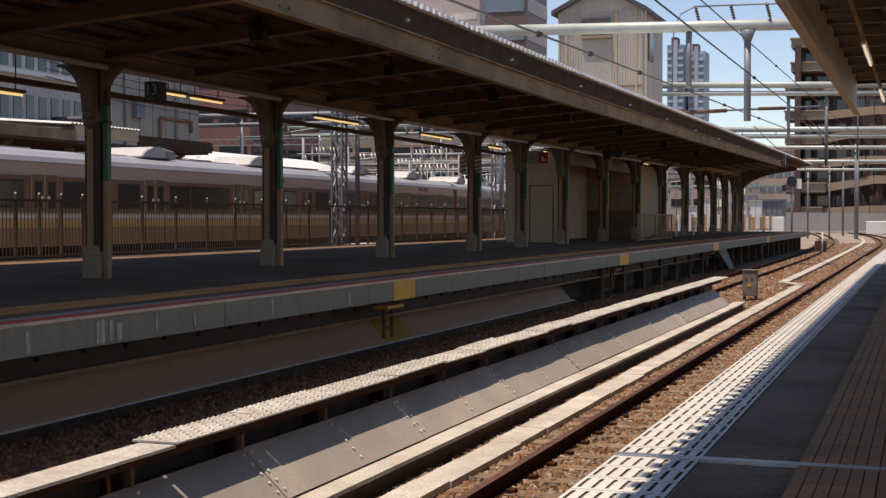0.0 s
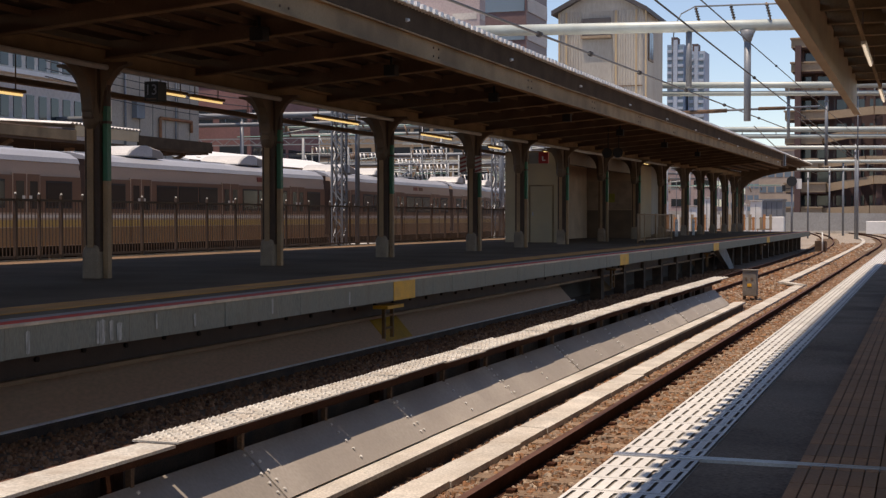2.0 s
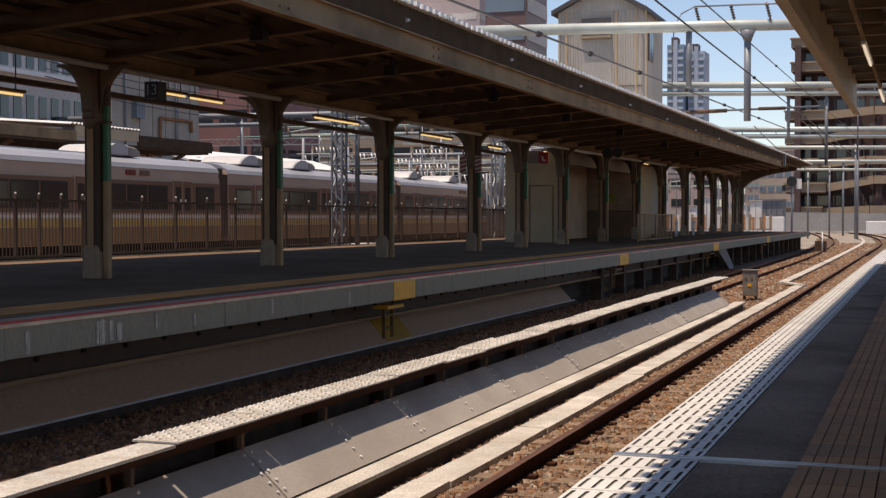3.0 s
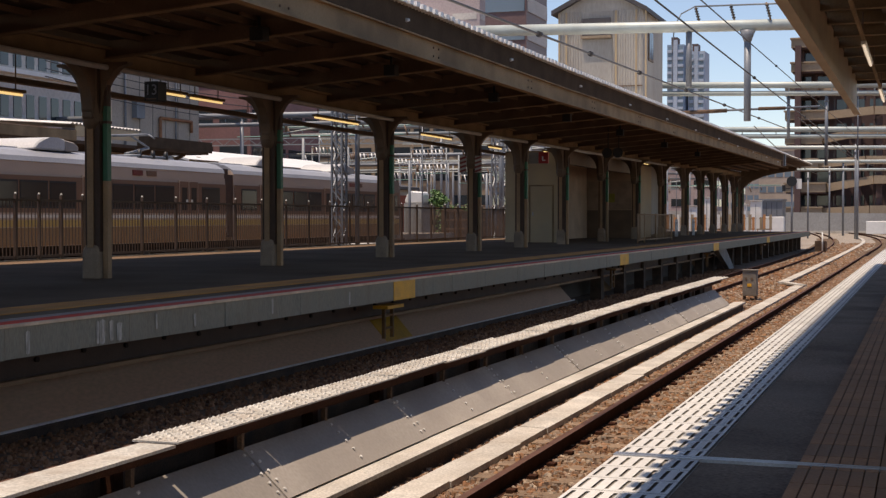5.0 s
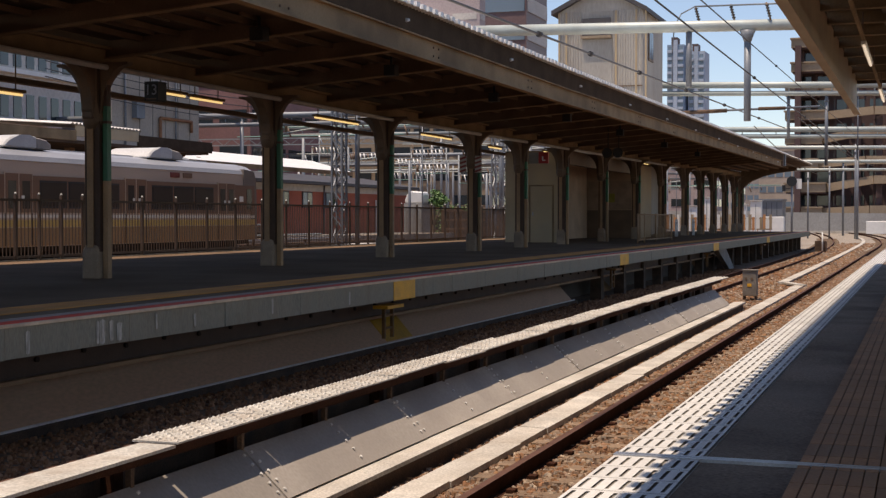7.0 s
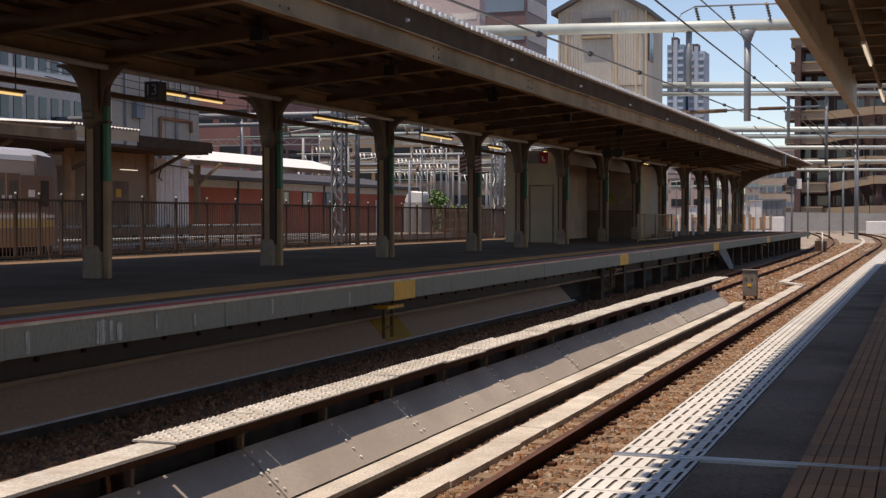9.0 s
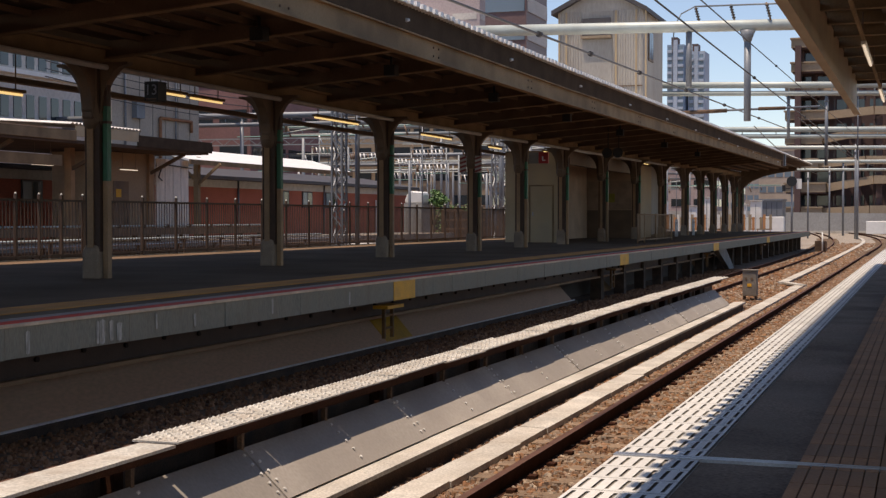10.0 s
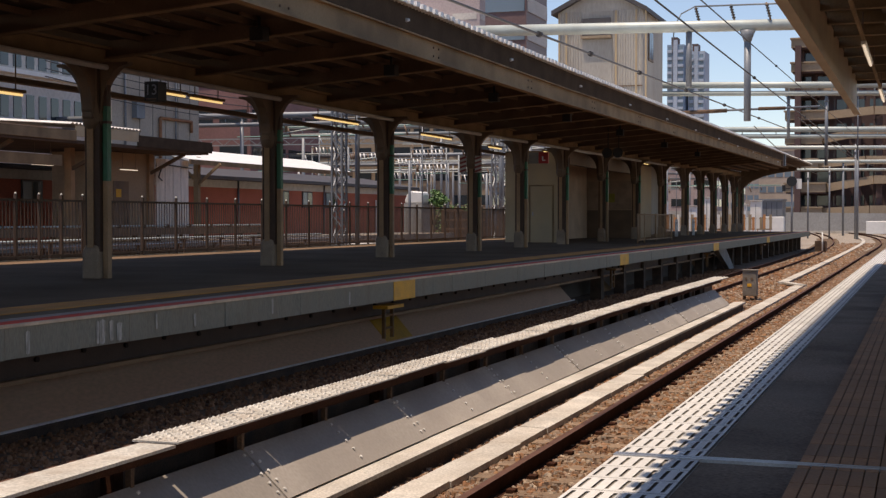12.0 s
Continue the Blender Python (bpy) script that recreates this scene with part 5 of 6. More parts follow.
def apartment(x, y, w, h, wall, label):
    t = thing("apartment_tower", x, y, BED, label, "building", group="distant apartment towers")
    part("wall", boxes((0, w, 0, 14, 0, h)), wall, t)
    part("core", boxes((w * 0.38, w * 0.62, -0.8, 0, 0, h + 2.0)), M_tower_haze_pale, t)
    part("crown", boxes((w * 0.2, w * 0.55, 2, 9, h, h + 3.5)), M_maroon, t)
    fl = int(h / 3.1)
    for f in range(12, fl):
        for a, b in ((0.03, 0.36), (0.64, 0.97)):
            bal = part("balcony", boxes((w * a, w * b, -1.0, 0, f * 3.1, f * 3.1 + 1.2)), M_tower_haze_pale, t)
            part("window", boxes((w * a + 0.3, w * b - 0.3, -0.06, 0.0, f * 3.1 + 1.25, f * 3.1 + 2.9)), M_pane_blue, bal)
    return t


# the towers' haze is only their bluish wall colour
apartment(-107.4, 600.0, 7.4, 78.0, M_tower_haze_blue, "tall apartment tower tinted blue-grey for haze")
apartment(-99.2, 606.0, 7.2, 75.5, M_tower_haze_pale, "tall white apartment tower tinted blue for haze")

# clad service tower behind the far platform
ct = thing("service_tower", -19.9, 76.3, BED, "weathered corrugated service tower with dark gable roof", "building")
TW, TD, TH = 4.85, 6.2, 13.9
part("wall", boxes((0, TW, 0, TD, 0, TH)), M_corr_wall, ct)
bm = bmesh.new()
for i in range(int(TW / 0.15)):
    x = 0.03 + i * 0.15
    if 1.35 < x < 3.1:
        continue
    prism(bm, ((x, -0.001), (x + 0.04, -0.035), (x + 0.08, -0.035), (x + 0.12, -0.001)), 0, 1)
for v in bm.verts:
    v.co = Vector((v.co.x, v.co.z, v.co.y * TH))
part("front_ribs", bm, M_corr_wall, ct)
part("smooth_panel", boxes((1.4, 3.1, -0.03, 0, 0, 12.3)), M_corr_wall, ct)
for x in (0.0, 0.42, 3.3, 4.45, 5.0):
    part("corner_trim", boxes((x, x + 0.1, -0.07, 0, 0, TH)), M_cream_wall, ct)
for z in (9.6,):
    part("belt_trim", boxes((0, TW, -0.06, 0, z, z + 0.06)), M_steel_brown, ct)
part("vent", boxes((1.42, 3.05, -0.16, -0.03, 12.5, 13.5)), M_roof_dark, ct, "dark louvred vent")
part("vent_sill", boxes((1.36, 3.1, -0.3, -0.03, 12.36, 12.5)), M_balcony, ct)
win = part("window", boxes((TW, TW + 0.06, 1.6, 3.0, 11.2, 13.0)), M_steel_brown, ct, "narrow side window")
part("pane", boxes((TW + 0.06, TW + 0.08, 1.75, 2.25, 11.35, 12.85)), M_pane_blue, win)
part("pane", boxes((TW + 0.06, TW + 0.08, 2.35, 2.85, 11.35, 12.85)), M_pane_blue, win)
bm = bmesh.new()
prism(bm, ((-0.35, TH - 0.15), (-0.35, TH + 0.1), (1.5, TH + 1.05), (3.4, TH + 1.05), (TW + 0.3, TH + 0.1), (TW + 0.3, TH - 0.15), (3.35, TH + 0.8), (1.55, TH + 0.8)), -0.35, TD + 0.3)
part("roof", bm, M_roof_dark, ct, "dark gable roof")
bm = bmesh.new()
prism(bm, ((0, TH), (TW, TH), (3.35, TH + 0.8), (1.55, TH + 0.8)), 0, TD)
part("gable", bm, M_corr_wall, ct)

# terraced brown building by the far bend
tb = thing("terraced_building", -20.1, 212.0, -1.4, "brown building with stepped tan balconies", "building")
part("wall", boxes((1.2, 40, 3.0, 22, 0, 26.5)), M_maroon, tb)
for f in range(8):
    z = 2.4 + f * 3.35
    xo = 0.0 if f < 6 else 0.8
    w = 5.0 + 0.6 * math.sin(f * 2.1)
    bl = part("balcony", boxes((xo, xo + w, -0.2, 3.0, z, z + 1.15), (xo - 0.15, xo + w + 0.15, -0.4, 3.0, z + 1.15, z + 1.35)), M_balcony, tb, "tan concrete balcony")
    part("soffit", boxes((xo + 0.2, xo + w, 0.0, 3.0, z - 0.2, z)), M_maroon, bl)
    bm = bmesh.new()
    bar(bm, (xo + w, 1.0, z + 0.6), (xo + w + 6.5, -2.6, z + 0.9 + 0.7 * (f % 2)), 0.5, 1.1)
    bar(bm, (xo + w + 6.5, -2.6, z + 0.9 + 0.7 * (f % 2)), (xo + w + 18, -2.0, z + 0.9 + 0.7 * (f % 2)), 0.5, 1.1)
    part("balcony", bm, M_balcony, tb, "slanting tan balcony front")
    for i in range(5):
        part("window", boxes((xo + 1.6 + i * 2.4, xo + 3.3 + i * 2.4, 2.9, 2.98, z + 1.5, z + 2.9)), M_pane, tb)
    for i in range(6):
        part("mullion", boxes((xo + 1.3 + i * 2.6, xo + 1.55 + i * 2.6, 2.2, 2.9, z, z + 3.3)), M_maroon, tb)
for x in (1.4, 9.4, 12.2):
    part("pier", boxes((x, x + 0.8, -1.2, 0.4, 0, 16 if x > 5 else 26)), M_maroon, tb)

tb.scale = (1.08, 1.08, 1.08)

# far boundary wall, lineside cabin, boxes and signals
fw_ = thing("wall_far", -40, 203, BED, "grey concrete boundary wall at the far bend", "wall", kind="structure")
part("wall", boxes((0, 18, 0, 0.4, 0, 3.2)), M_far_wall, fw_)
bm = bmesh.new()
bar(bm, (18, 0.2, 1.55), (46, 6.0, 1.2), 0.4, 3.0)
part("wall", bm, M_far_wall, fw_)
part("kerb", boxes((0, 48, -2.4, -1.6, 0, 0.35)), M_light_concrete, fw_)
lc = thing("lineside_cabin", -20.0, 163.0, BED, "blue-grey panelled lineside equipment cabin", "building")
part("wall", boxes((1.3, 4.3, 0, 4, 0, 4.2)), M_grey_steel, lc)
part("roof", boxes((1.15, 4.45, -0.2, 4.2, 4.2, 4.4)), M_grey_steel, lc)
for i in range(4):
    part("panel_joint", boxes((1.85 + i * 0.6, 1.91 + i * 0.6, -0.03, 0, 0.3, 4.0)), M_roof_dark, lc)
wb2 = thing("white_cabinet", -14.4, 132.8, BED, "white lineside equipment cabinet", "cabinet")
part("body", boxes((0, 1.75, 0, 1.0, 0.2, 2.3)), M_white_paint, wb2, bevel=0.03)
part("plinth", boxes((-0.1, 1.85, -0.1, 1.1, 0, 0.2)), M_concrete, wb2)
wb3 = thing("white_block", -7.6, 194.0, BED, "white concrete lineside block", "block")
part("body", boxes((0, 4.6, 0, 2.0, 0, 1.75)), M_white_paint, wb3, bevel=0.05)
sgn = thing("signal_post", -10.05, 112.0, BED, "black round signal head on a grey post", "signal")
part("post", rods(((0, 0, 0), (0, 0, 5.4), 0.09, 10)), M_grey_steel, sgn)
part("signal_head", rods(((0, -0.25, 5.1), (0, 0.1, 5.1), 0.40, 18)), M_black, sgn)
part("side_lamp", boxes((-0.75, -0.5, -0.15, 0.15, 4.3, 4.8), (-0.5, -0.1, -0.03, 0.03, 4.5, 4.56)), M_black, sgn)
part("back_plate", boxes((0.35, 0.75, -0.05, 0.05, 4.5, 5.3)), M_white_paint, sgn)
jb = thing("junction_box", -6.2, 89.0, BED, "dark brown trackside junction box", "box")
part("case", boxes((-0.35, 0.35, -0.3, 0.3, 0.1, 0.75)), M_rust, jb)
part("stake", rods(((0.12, -0.45, 0), (0.12, -0.45, 1.3), 0.04, 6)), M_white_paint, jb)
wt = thing("white_tank", -36.0, 93.6, BED, "white rounded equipment hood", "tank")
bm = bmesh.new()
prism(bm, ((0, 3.25), (1.4, 3.25), (1.4, 3.95), (1.3, 4.1), (0.5, 4.15), (0.2, 3.95), (0, 3.5)), 0, 1.4)
part("hood", bm, M_white_paint, wt, bevel=0.08)
part("base", boxes((-0.05, 1.45, -0.05, 1.45, 0, 3.25)), M_far_wall, wt)

# bush beside the tracks
bu = thing("bush", -34.1, 94.6, BED, "bright green leafy bush by the tracks", "bush")
rnd = random.Random(5)
part("stem", rods(((0, 0, 0), (0.1, 0, 3.2), 0.07, 6, 0.03), ((0, 0, 1.6), (-0.5, 0.2, 3.4), 0.05, 6, 0.02), ((0, 0, 1.5), (0.6, 0.2, 3.3), 0.05, 6, 0.02)), M_bark, bu)
bm = bmesh.new()
for _ in range(1000):
    lobe = rnd.choice(((0.05, 3.5, 0.14), (0.2, 4.05, 0.13), (0.45, 3.75, 0.15), (0.75, 3.5, 0.13), (0.4, 3.3, 0.18)))
    c = Vector((lobe[0] + rnd.gauss(0, lobe[2]), rnd.gauss(0, 0.4), lobe[1] + rnd.gauss(0, lobe[2] * 0.8)))
    if c.z < 0.2:
        continue
    a = Vector((rnd.uniform(-1, 1), rnd.uniform(-1, 1), rnd.uniform(-1, 1))).normalized()
    b = a.orthogonal().normalized()
    s = rnd.uniform(0.05, 0.12)
    bm.faces.new([bm.verts.new(c + a * s), bm.verts.new(c + b * s * 0.6), bm.verts.new(c - a * s), bm.verts.new(c - b * s * 0.6)])
part("leaves", bm, M_leaf, bu)

# hedge and brown lineside wall beyond the running line
he = thing("hedge", -40.2, 116.0, BED, "low green hedge behind the lineside wall", "hedge")
bm = bmesh.new()
for _ in range(1100):
    c = Vector((rnd.uniform(-1.3, 2.0), rnd.gauss(0, 0.35), rnd.uniform(0.1, 3.2) + 0.3 * math.sin(_ * 0.7)))
    a = Vector((rnd.uniform(-1, 1), rnd.uniform(-1, 1), rnd.uniform(-1, 1))).normalized()
    b = a.orthogonal().normalized()
    w = rnd.uniform(0.07, 0.15)
    bm.faces.new([bm.verts.new(c + a * w), bm.verts.new(c + b * w * 0.6), bm.verts.new(c - a * w), bm.verts.new(c - b * w * 0.6)])
part("leaves", bm, M_leaf, he)
part("stem", rods(((0, 0, 0), (0.1, 0, 2.4), 0.06, 6, 0.03), ((1.2, 0, 0), (1.1, 0, 2.2), 0.06, 6, 0.03)), M_bark, he)
lw = thing("lineside_wall", 0, 0, 0, "brown boarded lineside wall with horizontal beams", "wall")
for ya, yb in ((96.0, 104.0), (104.0, 118.0), (118.0, 132.0), (132.0, 150.0)):
    xa, xb = -33.9 - 0.15 * (ya - 96.0), -33.9 - 0.15 * (yb - 96.0)
    bm = bmesh.new()
    bar(bm, (xa, ya, 0.15), (xb, yb, 0.15), 0.2, 2.8)
    part("wall_panel", bm, M_steel_brown, lw)
    for z in (0.1, 0.8, 1.5):
        bm = bmesh.new()
        bar(bm, (xa + 0.16, ya, z), (xb + 0.16, yb, z), 0.12, 0.16)
        part("beam", bm, M_column, lw)
    for k in range(3):
        f = (k + 0.5) / 3
        bm = bmesh.new()
        x, y = xa + (xb - xa) * f + 0.2, ya + (yb - ya) * f
        box(bm, x - 0.06, x + 0.06, y - 0.06, y + 0.06, BED, 1.7)
        part("post", bm, M_column, lw)

# combs of slanting insulators on the yard feeders
for k, (x, y, z, n) in enumerate(((-46.5, 105.0, 6.35, 13), (-43.0, 105.6, 5.85, 11), (-40.2, 106.0, 6.6, 9), (-39.0, 104.0, 5.3, 8), (-52.0, 112.0, 7.3, 10), (-38.0, 112.0, 4.7, 8), (-36.6, 118.0, 5.7, 8), (-48.0, 120.0, 5.3, 12))):
    rk = thing("insulator_rack", x, y, z, "steel rack with a comb of slanting white insulators", "insulators", group="insulator racks")
    part("bar", rods(((0, 0, 0), (n * 0.34, 0.2, 0), 0.05, 6)), M_grey_steel, rk)
    part("lower_bar", rods(((0, 0, -0.75), (n * 0.34, 0.2, -0.75), 0.035, 6)), M_yard_teal if k % 2 else M_grey_steel, rk)
    for i in range(n):
        part("insulator", rods(((0.1 + i * 0.34, 0, -0.05), (0.26 + i * 0.34, -0.1, -0.62), 0.06, 6, 0.045)), M_white_paint if i % 4 else M_steel_brown, rk)
    for sx in (0.0, n * 0.34):
        part("post", rods(((sx, 0.1, 0.1), (sx, 0.1, BED - z), 0.07, 8)), M_grey_steel, rk)

# red and white hazard boards on a column
M_hazard_red = surface("dulled hazard red", (0.30, 0.06, 0.05), 0.6, scale=4, var=0.15)
hb = thing("hazard_board", CX, 37.56, 2.25, "pair of red and white striped hazard boards on a column", "sign")
for sx in (-0.22, 0.24):
    plate = part("board", boxes((sx - 0.10, sx + 0.10, -0.20, -0.18, 0.0, 0.48)), M_pale, hb)
    for i in range(4):
        bm = bmesh.new()
        bar(bm, (sx - 0.095, -0.205, 0.03 + i * 0.12), (sx + 0.095, -0.205, 0.09 + i * 0.12), 0.012, 0.055)
        part("stripe", bm, M_hazard_red, plate)

# low skyline beyond the bend
M_sky1 = surface("hazy pale city wall", (0.40, 0.37, 0.34), 0.8, scale=0.1, var=0.1, grain=2, bump=0)
blocks("far_block", -38.0, 300.0, 12.0, 10.0, 13.0, "hazy pale low city block", M_sky1, M_pane_blue, 4, 6, 0.4)
blocks("far_block", -26.0, 310.0, 9.0, 10.0, 17.0, "hazy grey city block", M_grey_wall, M_pane_blue, 5, 5, 0.4)
blocks("far_block", -52.0, 330.0, 13.0, 10.0, 20.0, "hazy tan city block", M_pink, M_pane, 6, 6, 0.4)
blocks("far_block", -40.5, 380.0, 15.0, 10.0, 15.5, "hazy brown-grey low city block", surface("hazy brown city wall", (0.30, 0.26, 0.23), 0.8, scale=0.1, var=0.12, grain=2, bump=0), M_pane_blue, 5, 8, 0.4)

# orange and white works barriers beyond the platform
M_orange = surface("faded orange barrier", (0.50, 0.23, 0.10), 0.6, scale=2, var=0.12, grain=20)
for i in range(9):
    ba = thing("works_barrier", -21.5 + i * 1.2, 103.0 + 0.5 * (i % 3), BED, "tall orange and white slatted works barrier", "barrier", group="works barriers")
    for k in range(5):
        part("board", boxes((k * 0.23 + 0.02, k * 0.23 + 0.21, -0.03, 0.03, 1.15 + 0.12 * ((k * 3 + i) % 3), 2.45 - 0.2 * ((k + i) % 2))), (M_orange, M_white_paint, M_balcony)[(k + 2 * i) % 3], ba)
    for z in (1.3, 2.1):
        part("cross_rail", boxes((0, 1.15, 0.032, 0.08, z, z + 0.1)), M_balcony, ba)
    for sx in (0.06, 0.98):
        part("leg", boxes((sx, sx + 0.06, -0.4, 0.4, 0, 0.06), (sx, sx + 0.06, 0.032, 0.08, 0.06, 1.3)), M_orange, ba)

# white equipment cases beyond the platform end
for i, (x, y, w, h) in enumerate(((-22.4, 118.0, 1.3, 3.6), (-20.0, 121.0, 1.0, 3.2), (-18.2, 116.5, 1.5, 3.9), (-15.6, 119.0, 1.1, 3.3), (-13.9, 117.0, 0.9, 3.6))):
    ec = thing("equipment_case", x, y, BED, "white sheet-steel lineside equipment case", "cabinet", group="lineside equipment cases")
    part("body", boxes((0, w, 0, 0.8, 0.15, h)), M_white_paint, ec, bevel=0.03)
    part("plinth", boxes((-0.06, w + 0.06, -0.06, 0.86, 0, 0.148)), M_concrete, ec)
    part("door_seam", boxes((w * 0.48, w * 0.52, -0.012, 0.002, 0.4, h - 0.25)), M_grey_steel, ec)
    part("roof_cap", boxes((-0.08, w + 0.08, -0.1, 0.9, h + 0.002, h + 0.08)), M_pale, ec)

# insulator rows and feeder lines on the yard gantries
for k in range(48):
    y = rnd.uniform(86, 210)
    x0 = rnd.uniform(-62, -34)
    z = rnd.uniform(4.6, 9.2)
    ln = rnd.uniform(6, 18)
    fb = thing("feeder_arm", x0, y, z, "pale horizontal feeder pipe with small insulators", "pipe", group="feeder pipes")
    part("pipe", rods(((0, 0, 0), (ln, 1.0, 0), rnd.uniform(0.03, 0.075), 8)), (M_yard_steel, M_green_steel, M_yard_teal)[k % 3], fb)
    for j in range(3):
        f = (j + 0.5) / 3
        part("insulator", rods(((ln * f, f, 0), (ln * f + 0.25, f, -0.7), 0.07, 8)), M_white_paint if j % 2 else M_steel_brown, fb)
    part("drop_tube", rods(((ln * 0.5, 0.5, 0), (ln * 0.5, 0.5, -z + BED), 0.05, 8)), M_grey_steel, fb)

# low clutter in the yard behind the fence
for i, (x, y, sx, sy, sz) in enumerate(((-21.8, 38.0, 0.4, 0.5, 1.0), (-22.4, 40.2, 0.4, 0.7, 0.9), (-23.0, 54.5, 0.5, 0.9, 1.1), (-22.6, 48.0, 0.3, 0.4, 0.8))):
    yb_ = thing("yard_cabinet", x, y, BED, "grey trackside equipment cabinet", "cabinet", group="yard cabinets")
    part("case", boxes((-sx, sx, -sy, sy, 0.12, sz)), M_pale, yb_, bevel=0.02)
    part("feet", boxes((-sx, -sx + 0.1, -sy, sy, 0, 0.12), (sx - 0.1, sx, -sy, sy, 0, 0.12)), M_rust, yb_)


# ---- the commuter train on the running line, car by car
TRAIN_X, TRAIN_Z = -27.25, -0.55
CAR_PITCH, CAR_LEN = 19.05, 18.4
bed = single("track_bed", boxes((-29.4, -25.2, -30, 300, BED - 0.05, TRAIN_Z - 0.16)), M_ground, "raised ballast bed of the running line", "ballast", kind="structure")
rt = thing("railway_track", TRAIN_X, 0, 0, "rusty rails of the running line", "track", kind="structure")


def line_x(y):
    """Plan of the running line: straight, then bending slightly left."""
    bend = min(max(0.0, y - 56.0), 46.0)
    return TRAIN_X - bend ** 2 * 0.0016 - max(0.0, y - 102.0) * 0.147


for side in (-0.5335, 0.5335):
    bm = bmesh.new()
    pts = [(line_x(y) - TRAIN_X + side, y, TRAIN_Z - 0.07) for y in range(-20, 161, 6)]
    for p, q in zip(pts, pts[1:]):
        bar(bm, p, q, 0.07, 0.14)
    part("rail", bm, M_rail_side, rt)

SIDE = 1.42
SIDE_PROFILE = ((SIDE, 0.62), (SIDE + 0.03, 1.0), (SIDE + 0.03, 1.6), (SIDE, 2.3), (SIDE - 0.05, 3.22), (SIDE - 0.16, 3.38))
ROOF_PROFILE = ((SIDE - 0.03, 3.24), (SIDE - 0.10, 3.40), (SIDE - 0.42, 3.58), (SIDE - 0.9, 3.68), (0, 3.71))


def build_car(cab, pantograph):
    c = thing("train_car", TRAIN_X, 0, TRAIN_Z, "cream and brown commuter train car with gold band, passing", "train car", group="commuter train")
    h = CAR_LEN / 2
    bm = bmesh.new()
    prism(bm, list(SIDE_PROFILE) + [(-x, z) for x, z in SIDE_PROFILE[::-1]], -h, h - (0.5 if cab else 0))
    part("body", bm, M_train_cream, c)
    bm = bmesh.new()
    prism(bm, list(ROOF_PROFILE) + [(-x, z) for x, z in ROOF_PROFILE[-2::-1]], -h + 0.02, h - (0.06 if cab else 0.02))
    part("roof", bm, M_train_roof, c, "pale train roof")
    s = SIDE + 0.034
    e = h - (0.12 if cab else 0.05)
    part("lower_side", boxes((s - 0.03, s, -h + 0.02, e, 0.64, 1.20)), M_train_low, c)
    part("gold_band", boxes((s - 0.03, s + 0.003, -h + 0.02, e, 1.22, 1.44)), M_train_gold, c)
    part("white_stripe", boxes((s - 0.03, s + 0.006, -h + 0.02, e, 1.50, 1.60)), M_train_white, c)
    part("window_band", boxes((s - 0.06, s - 0.004, -h + 0.02, e, 1.66, 2.80)), M_train_brown, c)
    doors = (-6.3, 0.2, 6.3) if not cab else (-6.3, 0.2, 6.7)
    for d in doors:
        dr_ = part("door", boxes((s - 0.05, s + 0.004, d - 0.68, d + 0.68, 1.64, 2.88)), M_train_cream, c, "double sliding door")
        for o in (-0.34, 0.34):
            part("door_leaf", boxes((s, s + 0.02, d + o - 0.30, d + o + 0.30, 1.66, 2.84)), M_train_brown, dr_)
            part("seam", boxes((s + 0.002, s + 0.010, d + o * 1.95 - 0.012, d + o * 1.95 + 0.012, 0.66, 1.64)), M_train_under, dr_)
            part("pane", boxes((s + 0.015, s + 0.027, d + o - 0.19, d + o + 0.19, 1.78, 2.62)), M_train_pane, dr_)
            part("notice", boxes((s + 0.026, s + 0.031, d + o * 0.5 - 0.07, d + o * 0.5 + 0.07, 2.06, 2.18)), M_train_white, dr_)
    spans = ((doors[0] + 1.0, doors[1] - 1.0), (doors[1] + 1.0, doors[2] - 1.0), (-h + 0.5, doors[0] - 0.95), (doors[2] + 0.95, h - (1.9 if cab else 0.5)))
    for a, b in spans:
        n = max(1, round((b - a) / 1.45))
        if b - a < 0.5:
            continue
        w = (b - a) / n
        for i in range(n):
            wi = part("window", boxes((s - 0.02, s + 0.004, a + i * w + 0.04, a + (i + 1) * w - 0.04, 1.80, 2.66)), M_black, c)
            part("pane", boxes((s - 0.01, s + 0.010, a + i * w + 0.09, a + (i + 1) * w - 0.09, 1.86, 2.60)), M_train_pane, wi)
    for o, shade in ((2.6, M_display_red), (3.5, M_train_brown)):
        part("side_display", boxes((SIDE - 0.05, SIDE - 0.005, o, o + 0.62, 2.98, 3.16)), shade, c)
    for o in ((-5.6, 2.6) if not pantograph else (-6.6, -1.6)):
        bm = bmesh.new()
        prism(bm, ((o - 0.75, 3.66), (o - 0.70, 3.75), (o - 0.52, 3.90), (o - 0.25, 4.01), (o + 0.1, 4.07), (o + 0.55, 4.08), (o + 0.92, 4.04), (o + 0.92, 3.66)), -0.95, 0.95, axis='x')
        unit = part("roof_unit", bm, M_train_unit, c, "white rounded air-conditioning unit", bevel=0.05)
        bm = bmesh.new()
        prism(bm, ((o + 0.93, 3.66), (o + 0.93, 4.02), (o + 1.45, 3.96), (o + 1.68, 3.84), (o + 1.68, 3.66)), -0.93, 0.93, axis='x')
        part("roof_vent", bm, M_grey_panel, unit, "grey louvred end of the unit", bevel=0.03)
    part("roof_duct", boxes((-0.3, 0.3, -h + 0.6, h - 2.0, 3.66, 3.74)), M_train_unit, c)
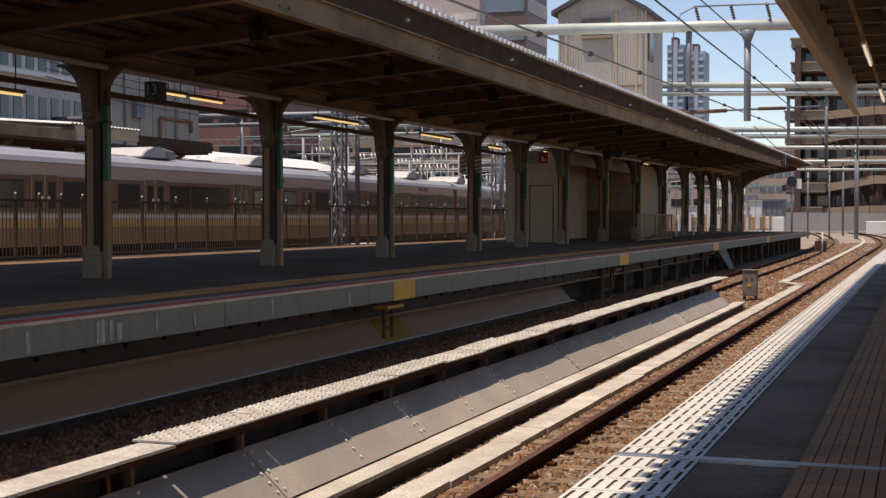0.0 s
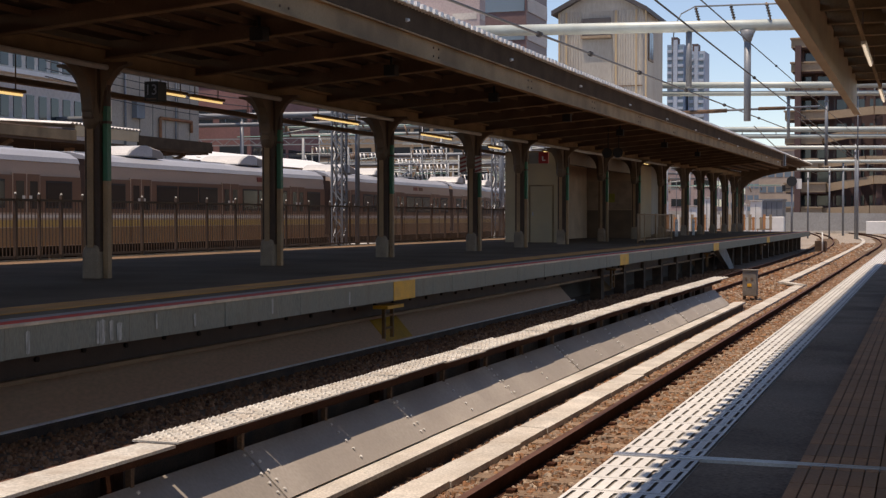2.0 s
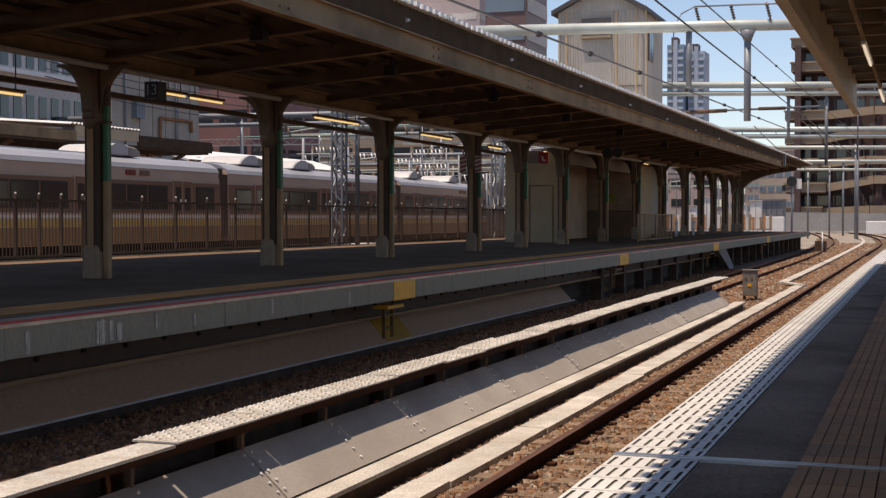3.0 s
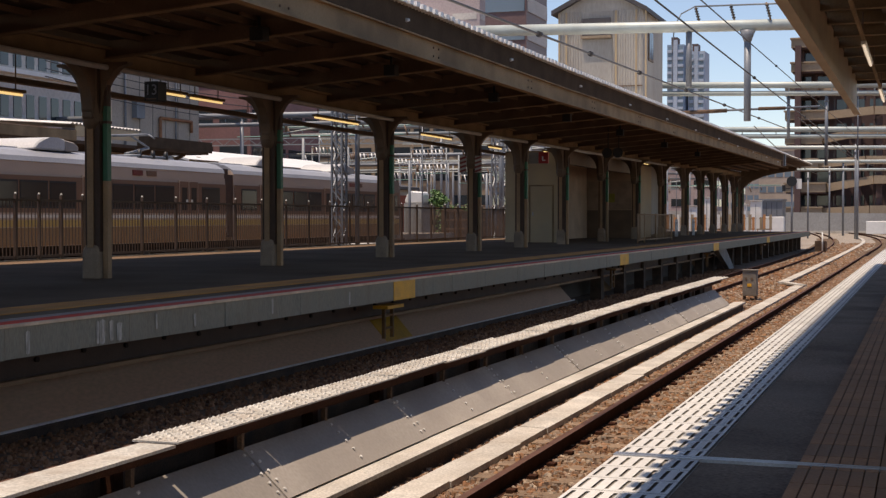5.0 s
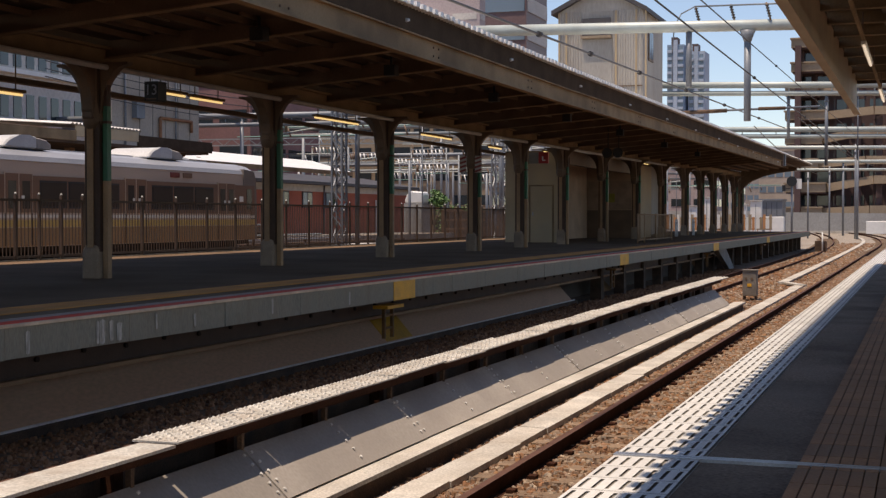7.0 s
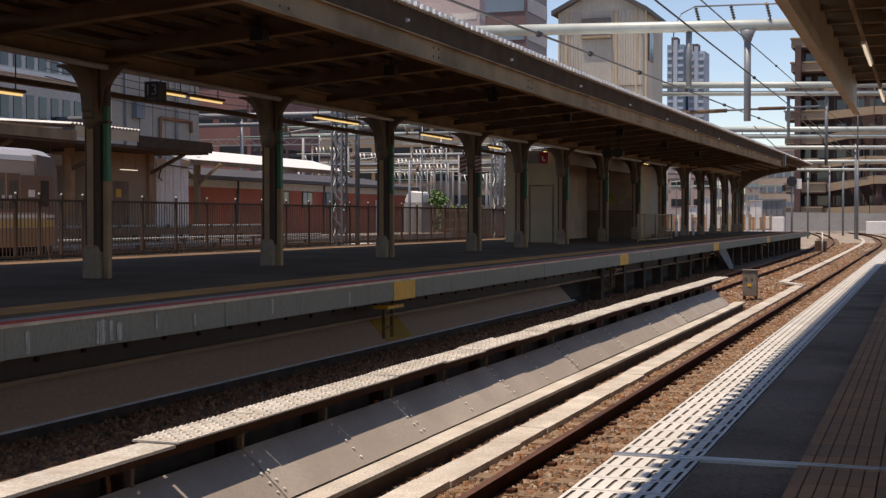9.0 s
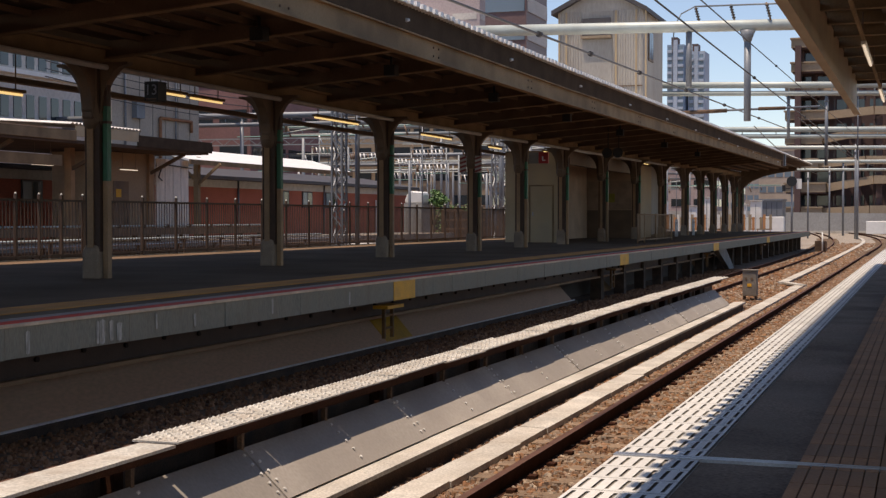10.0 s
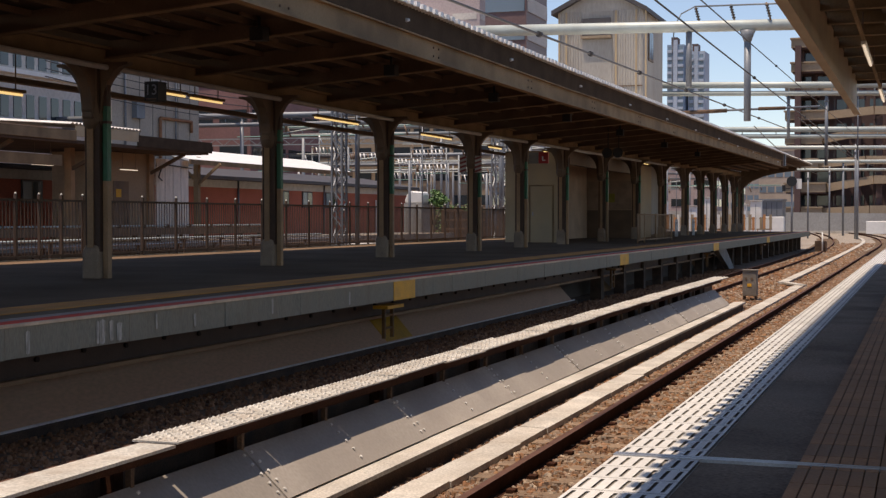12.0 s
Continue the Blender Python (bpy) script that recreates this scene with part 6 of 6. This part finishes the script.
    if pantograph:
        pg = part("pantograph", rods(((0, 4.3, 3.8), (0, 5.9, 4.1), 0.05, 6), ((0, 5.9, 4.1), (0, 4.6, 4.5), 0.04, 6)), M_grey_steel, c, "folded-arm pantograph")
        for yy in (4.2, 6.2):
            part("cross_bar", rods(((-0.7, yy, 3.75), (0.7, yy, 3.75), 0.04, 6)), M_grey_steel, pg)
        for xx in (-0.6, 0.6):
            part("side_bar", rods(((xx, 4.2, 3.72), (xx, 6.2, 3.72), 0.05, 6)), M_grey_steel, pg)
        for yy in (4.3, 5.2, 6.1):
            part("insulator", rods(((0.6, yy, 3.66), (0.6, yy, 3.95), 0.10, 8, 0.07)), M_black, pg, "dark ribbed insulator")
        for yy in (4.5, 4.75):
            part("contact_strip", rods(((-0.8, yy, 4.5), (0.8, yy, 4.5), 0.04, 6)), M_grey_steel, pg)
        for xx in (-1, 1):
            part("horn", rods(((xx * 0.8, 4.6, 4.5), (xx * 1.05, 4.6, 4.35), 0.03, 6)), M_grey_steel, pg)
    part("underframe", boxes((-1.15, 1.15, -h + 0.1, h - 0.1, 0.45, 0.62), (-1.2, 1.2, -4.2, -0.9, 0.18, 0.45), (-1.2, 1.2, 0.2, 3.9, 0.2, 0.45)), M_train_under, c)
    for by in (-6.6, 6.6):
        bg = part("bogie", boxes((-1.05, 1.05, by - 1.5, by + 1.5, 0.30, 0.46), (0.9, 1.05, by - 1.35, by + 1.35, 0.18, 0.52), (-1.05, -0.9, by - 1.35, by + 1.35, 0.18, 0.52)), M_train_under, c)
        for wy in (-1.05, 1.05):
            part("wheelset", rods(((-0.60, by + wy, 0.43), (-0.48, by + wy, 0.43), 0.43, 18), ((0.48, by + wy, 0.43), (0.60, by + wy, 0.43), 0.43, 18), ((-0.5, by + wy, 0.43), (0.5, by + wy, 0.43), 0.08, 8)), M_rail_side, bg)
    if cab:
        bm = bmesh.new()
        prism(bm, ((h - 1.0, 0.62), (h + 0.1, 0.62), (h + 0.14, 1.6), (h + 0.06, 3.0), (h - 0.12, 3.38), (h - 1.0, 3.45)), -SIDE - 0.01, SIDE + 0.01, axis='x')
        part("cab_nose", bm, M_train_nose, c, "grey cab end")
        part("cab_window", boxes((SIDE + 0.012, SIDE + 0.046, h - 0.80, h - 0.40, 1.85, 2.65)), M_train_pane, c)
        bm = bmesh.new()
        bar(bm, (-1.1, h + 0.08, 2.2), (1.1, h + 0.08, 2.2), 0.10, 1.0)
        part("windscreen", bm, M_train_pane, c)
        part("emblem", boxes((SIDE + 0.031, SIDE + 0.038, h - 1.42, h - 1.10, 2.14, 2.36)), M_train_white, c)
    else:
        part("gangway", boxes((-1.38, 1.38, h - 0.05, CAR_PITCH - h + 0.05, 0.75, 3.2), (-1.15, 1.15, h - 0.05, CAR_PITCH - h + 0.05, 3.2, 3.44)), M_column_dark, c, "brown gangway bellows")
        part("jumper_guard", boxes((-0.3, 0.3, h - 0.02, CAR_PITCH - h - 0.1, 3.44, 3.58)), M_train_under, c)
    return c


CARS = [build_car(True, False), build_car(False, True)]
plain = build_car(False, False)
CARS.append(plain)
for k in range(3, 9):
    CARS.append(copy_thing(plain, pose(TRAIN_X, 0, TRAIN_Z)))


def train_end(t):
    """Where the last car's rear end stands along the line: it brakes gently."""
    return 115.378 - 10.0046 * t - 0.0267 * t * t + 0.0188 * t ** 3


def motions():
    times = [i * 0.5 for i in range(25)]
    for k, car in enumerate(CARS):
        rows = []
        for t in times:
            y = train_end(t) - CAR_PITCH * (k + 0.5)
            a, b = line_x(y - 6.6), line_x(y + 6.6)
            rows.append((t, pose((a + b) / 2, y, TRAIN_Z, 0, 0, math.degrees(math.atan2(a - b, 13.2)))))
        walk(car, rows)


motions()
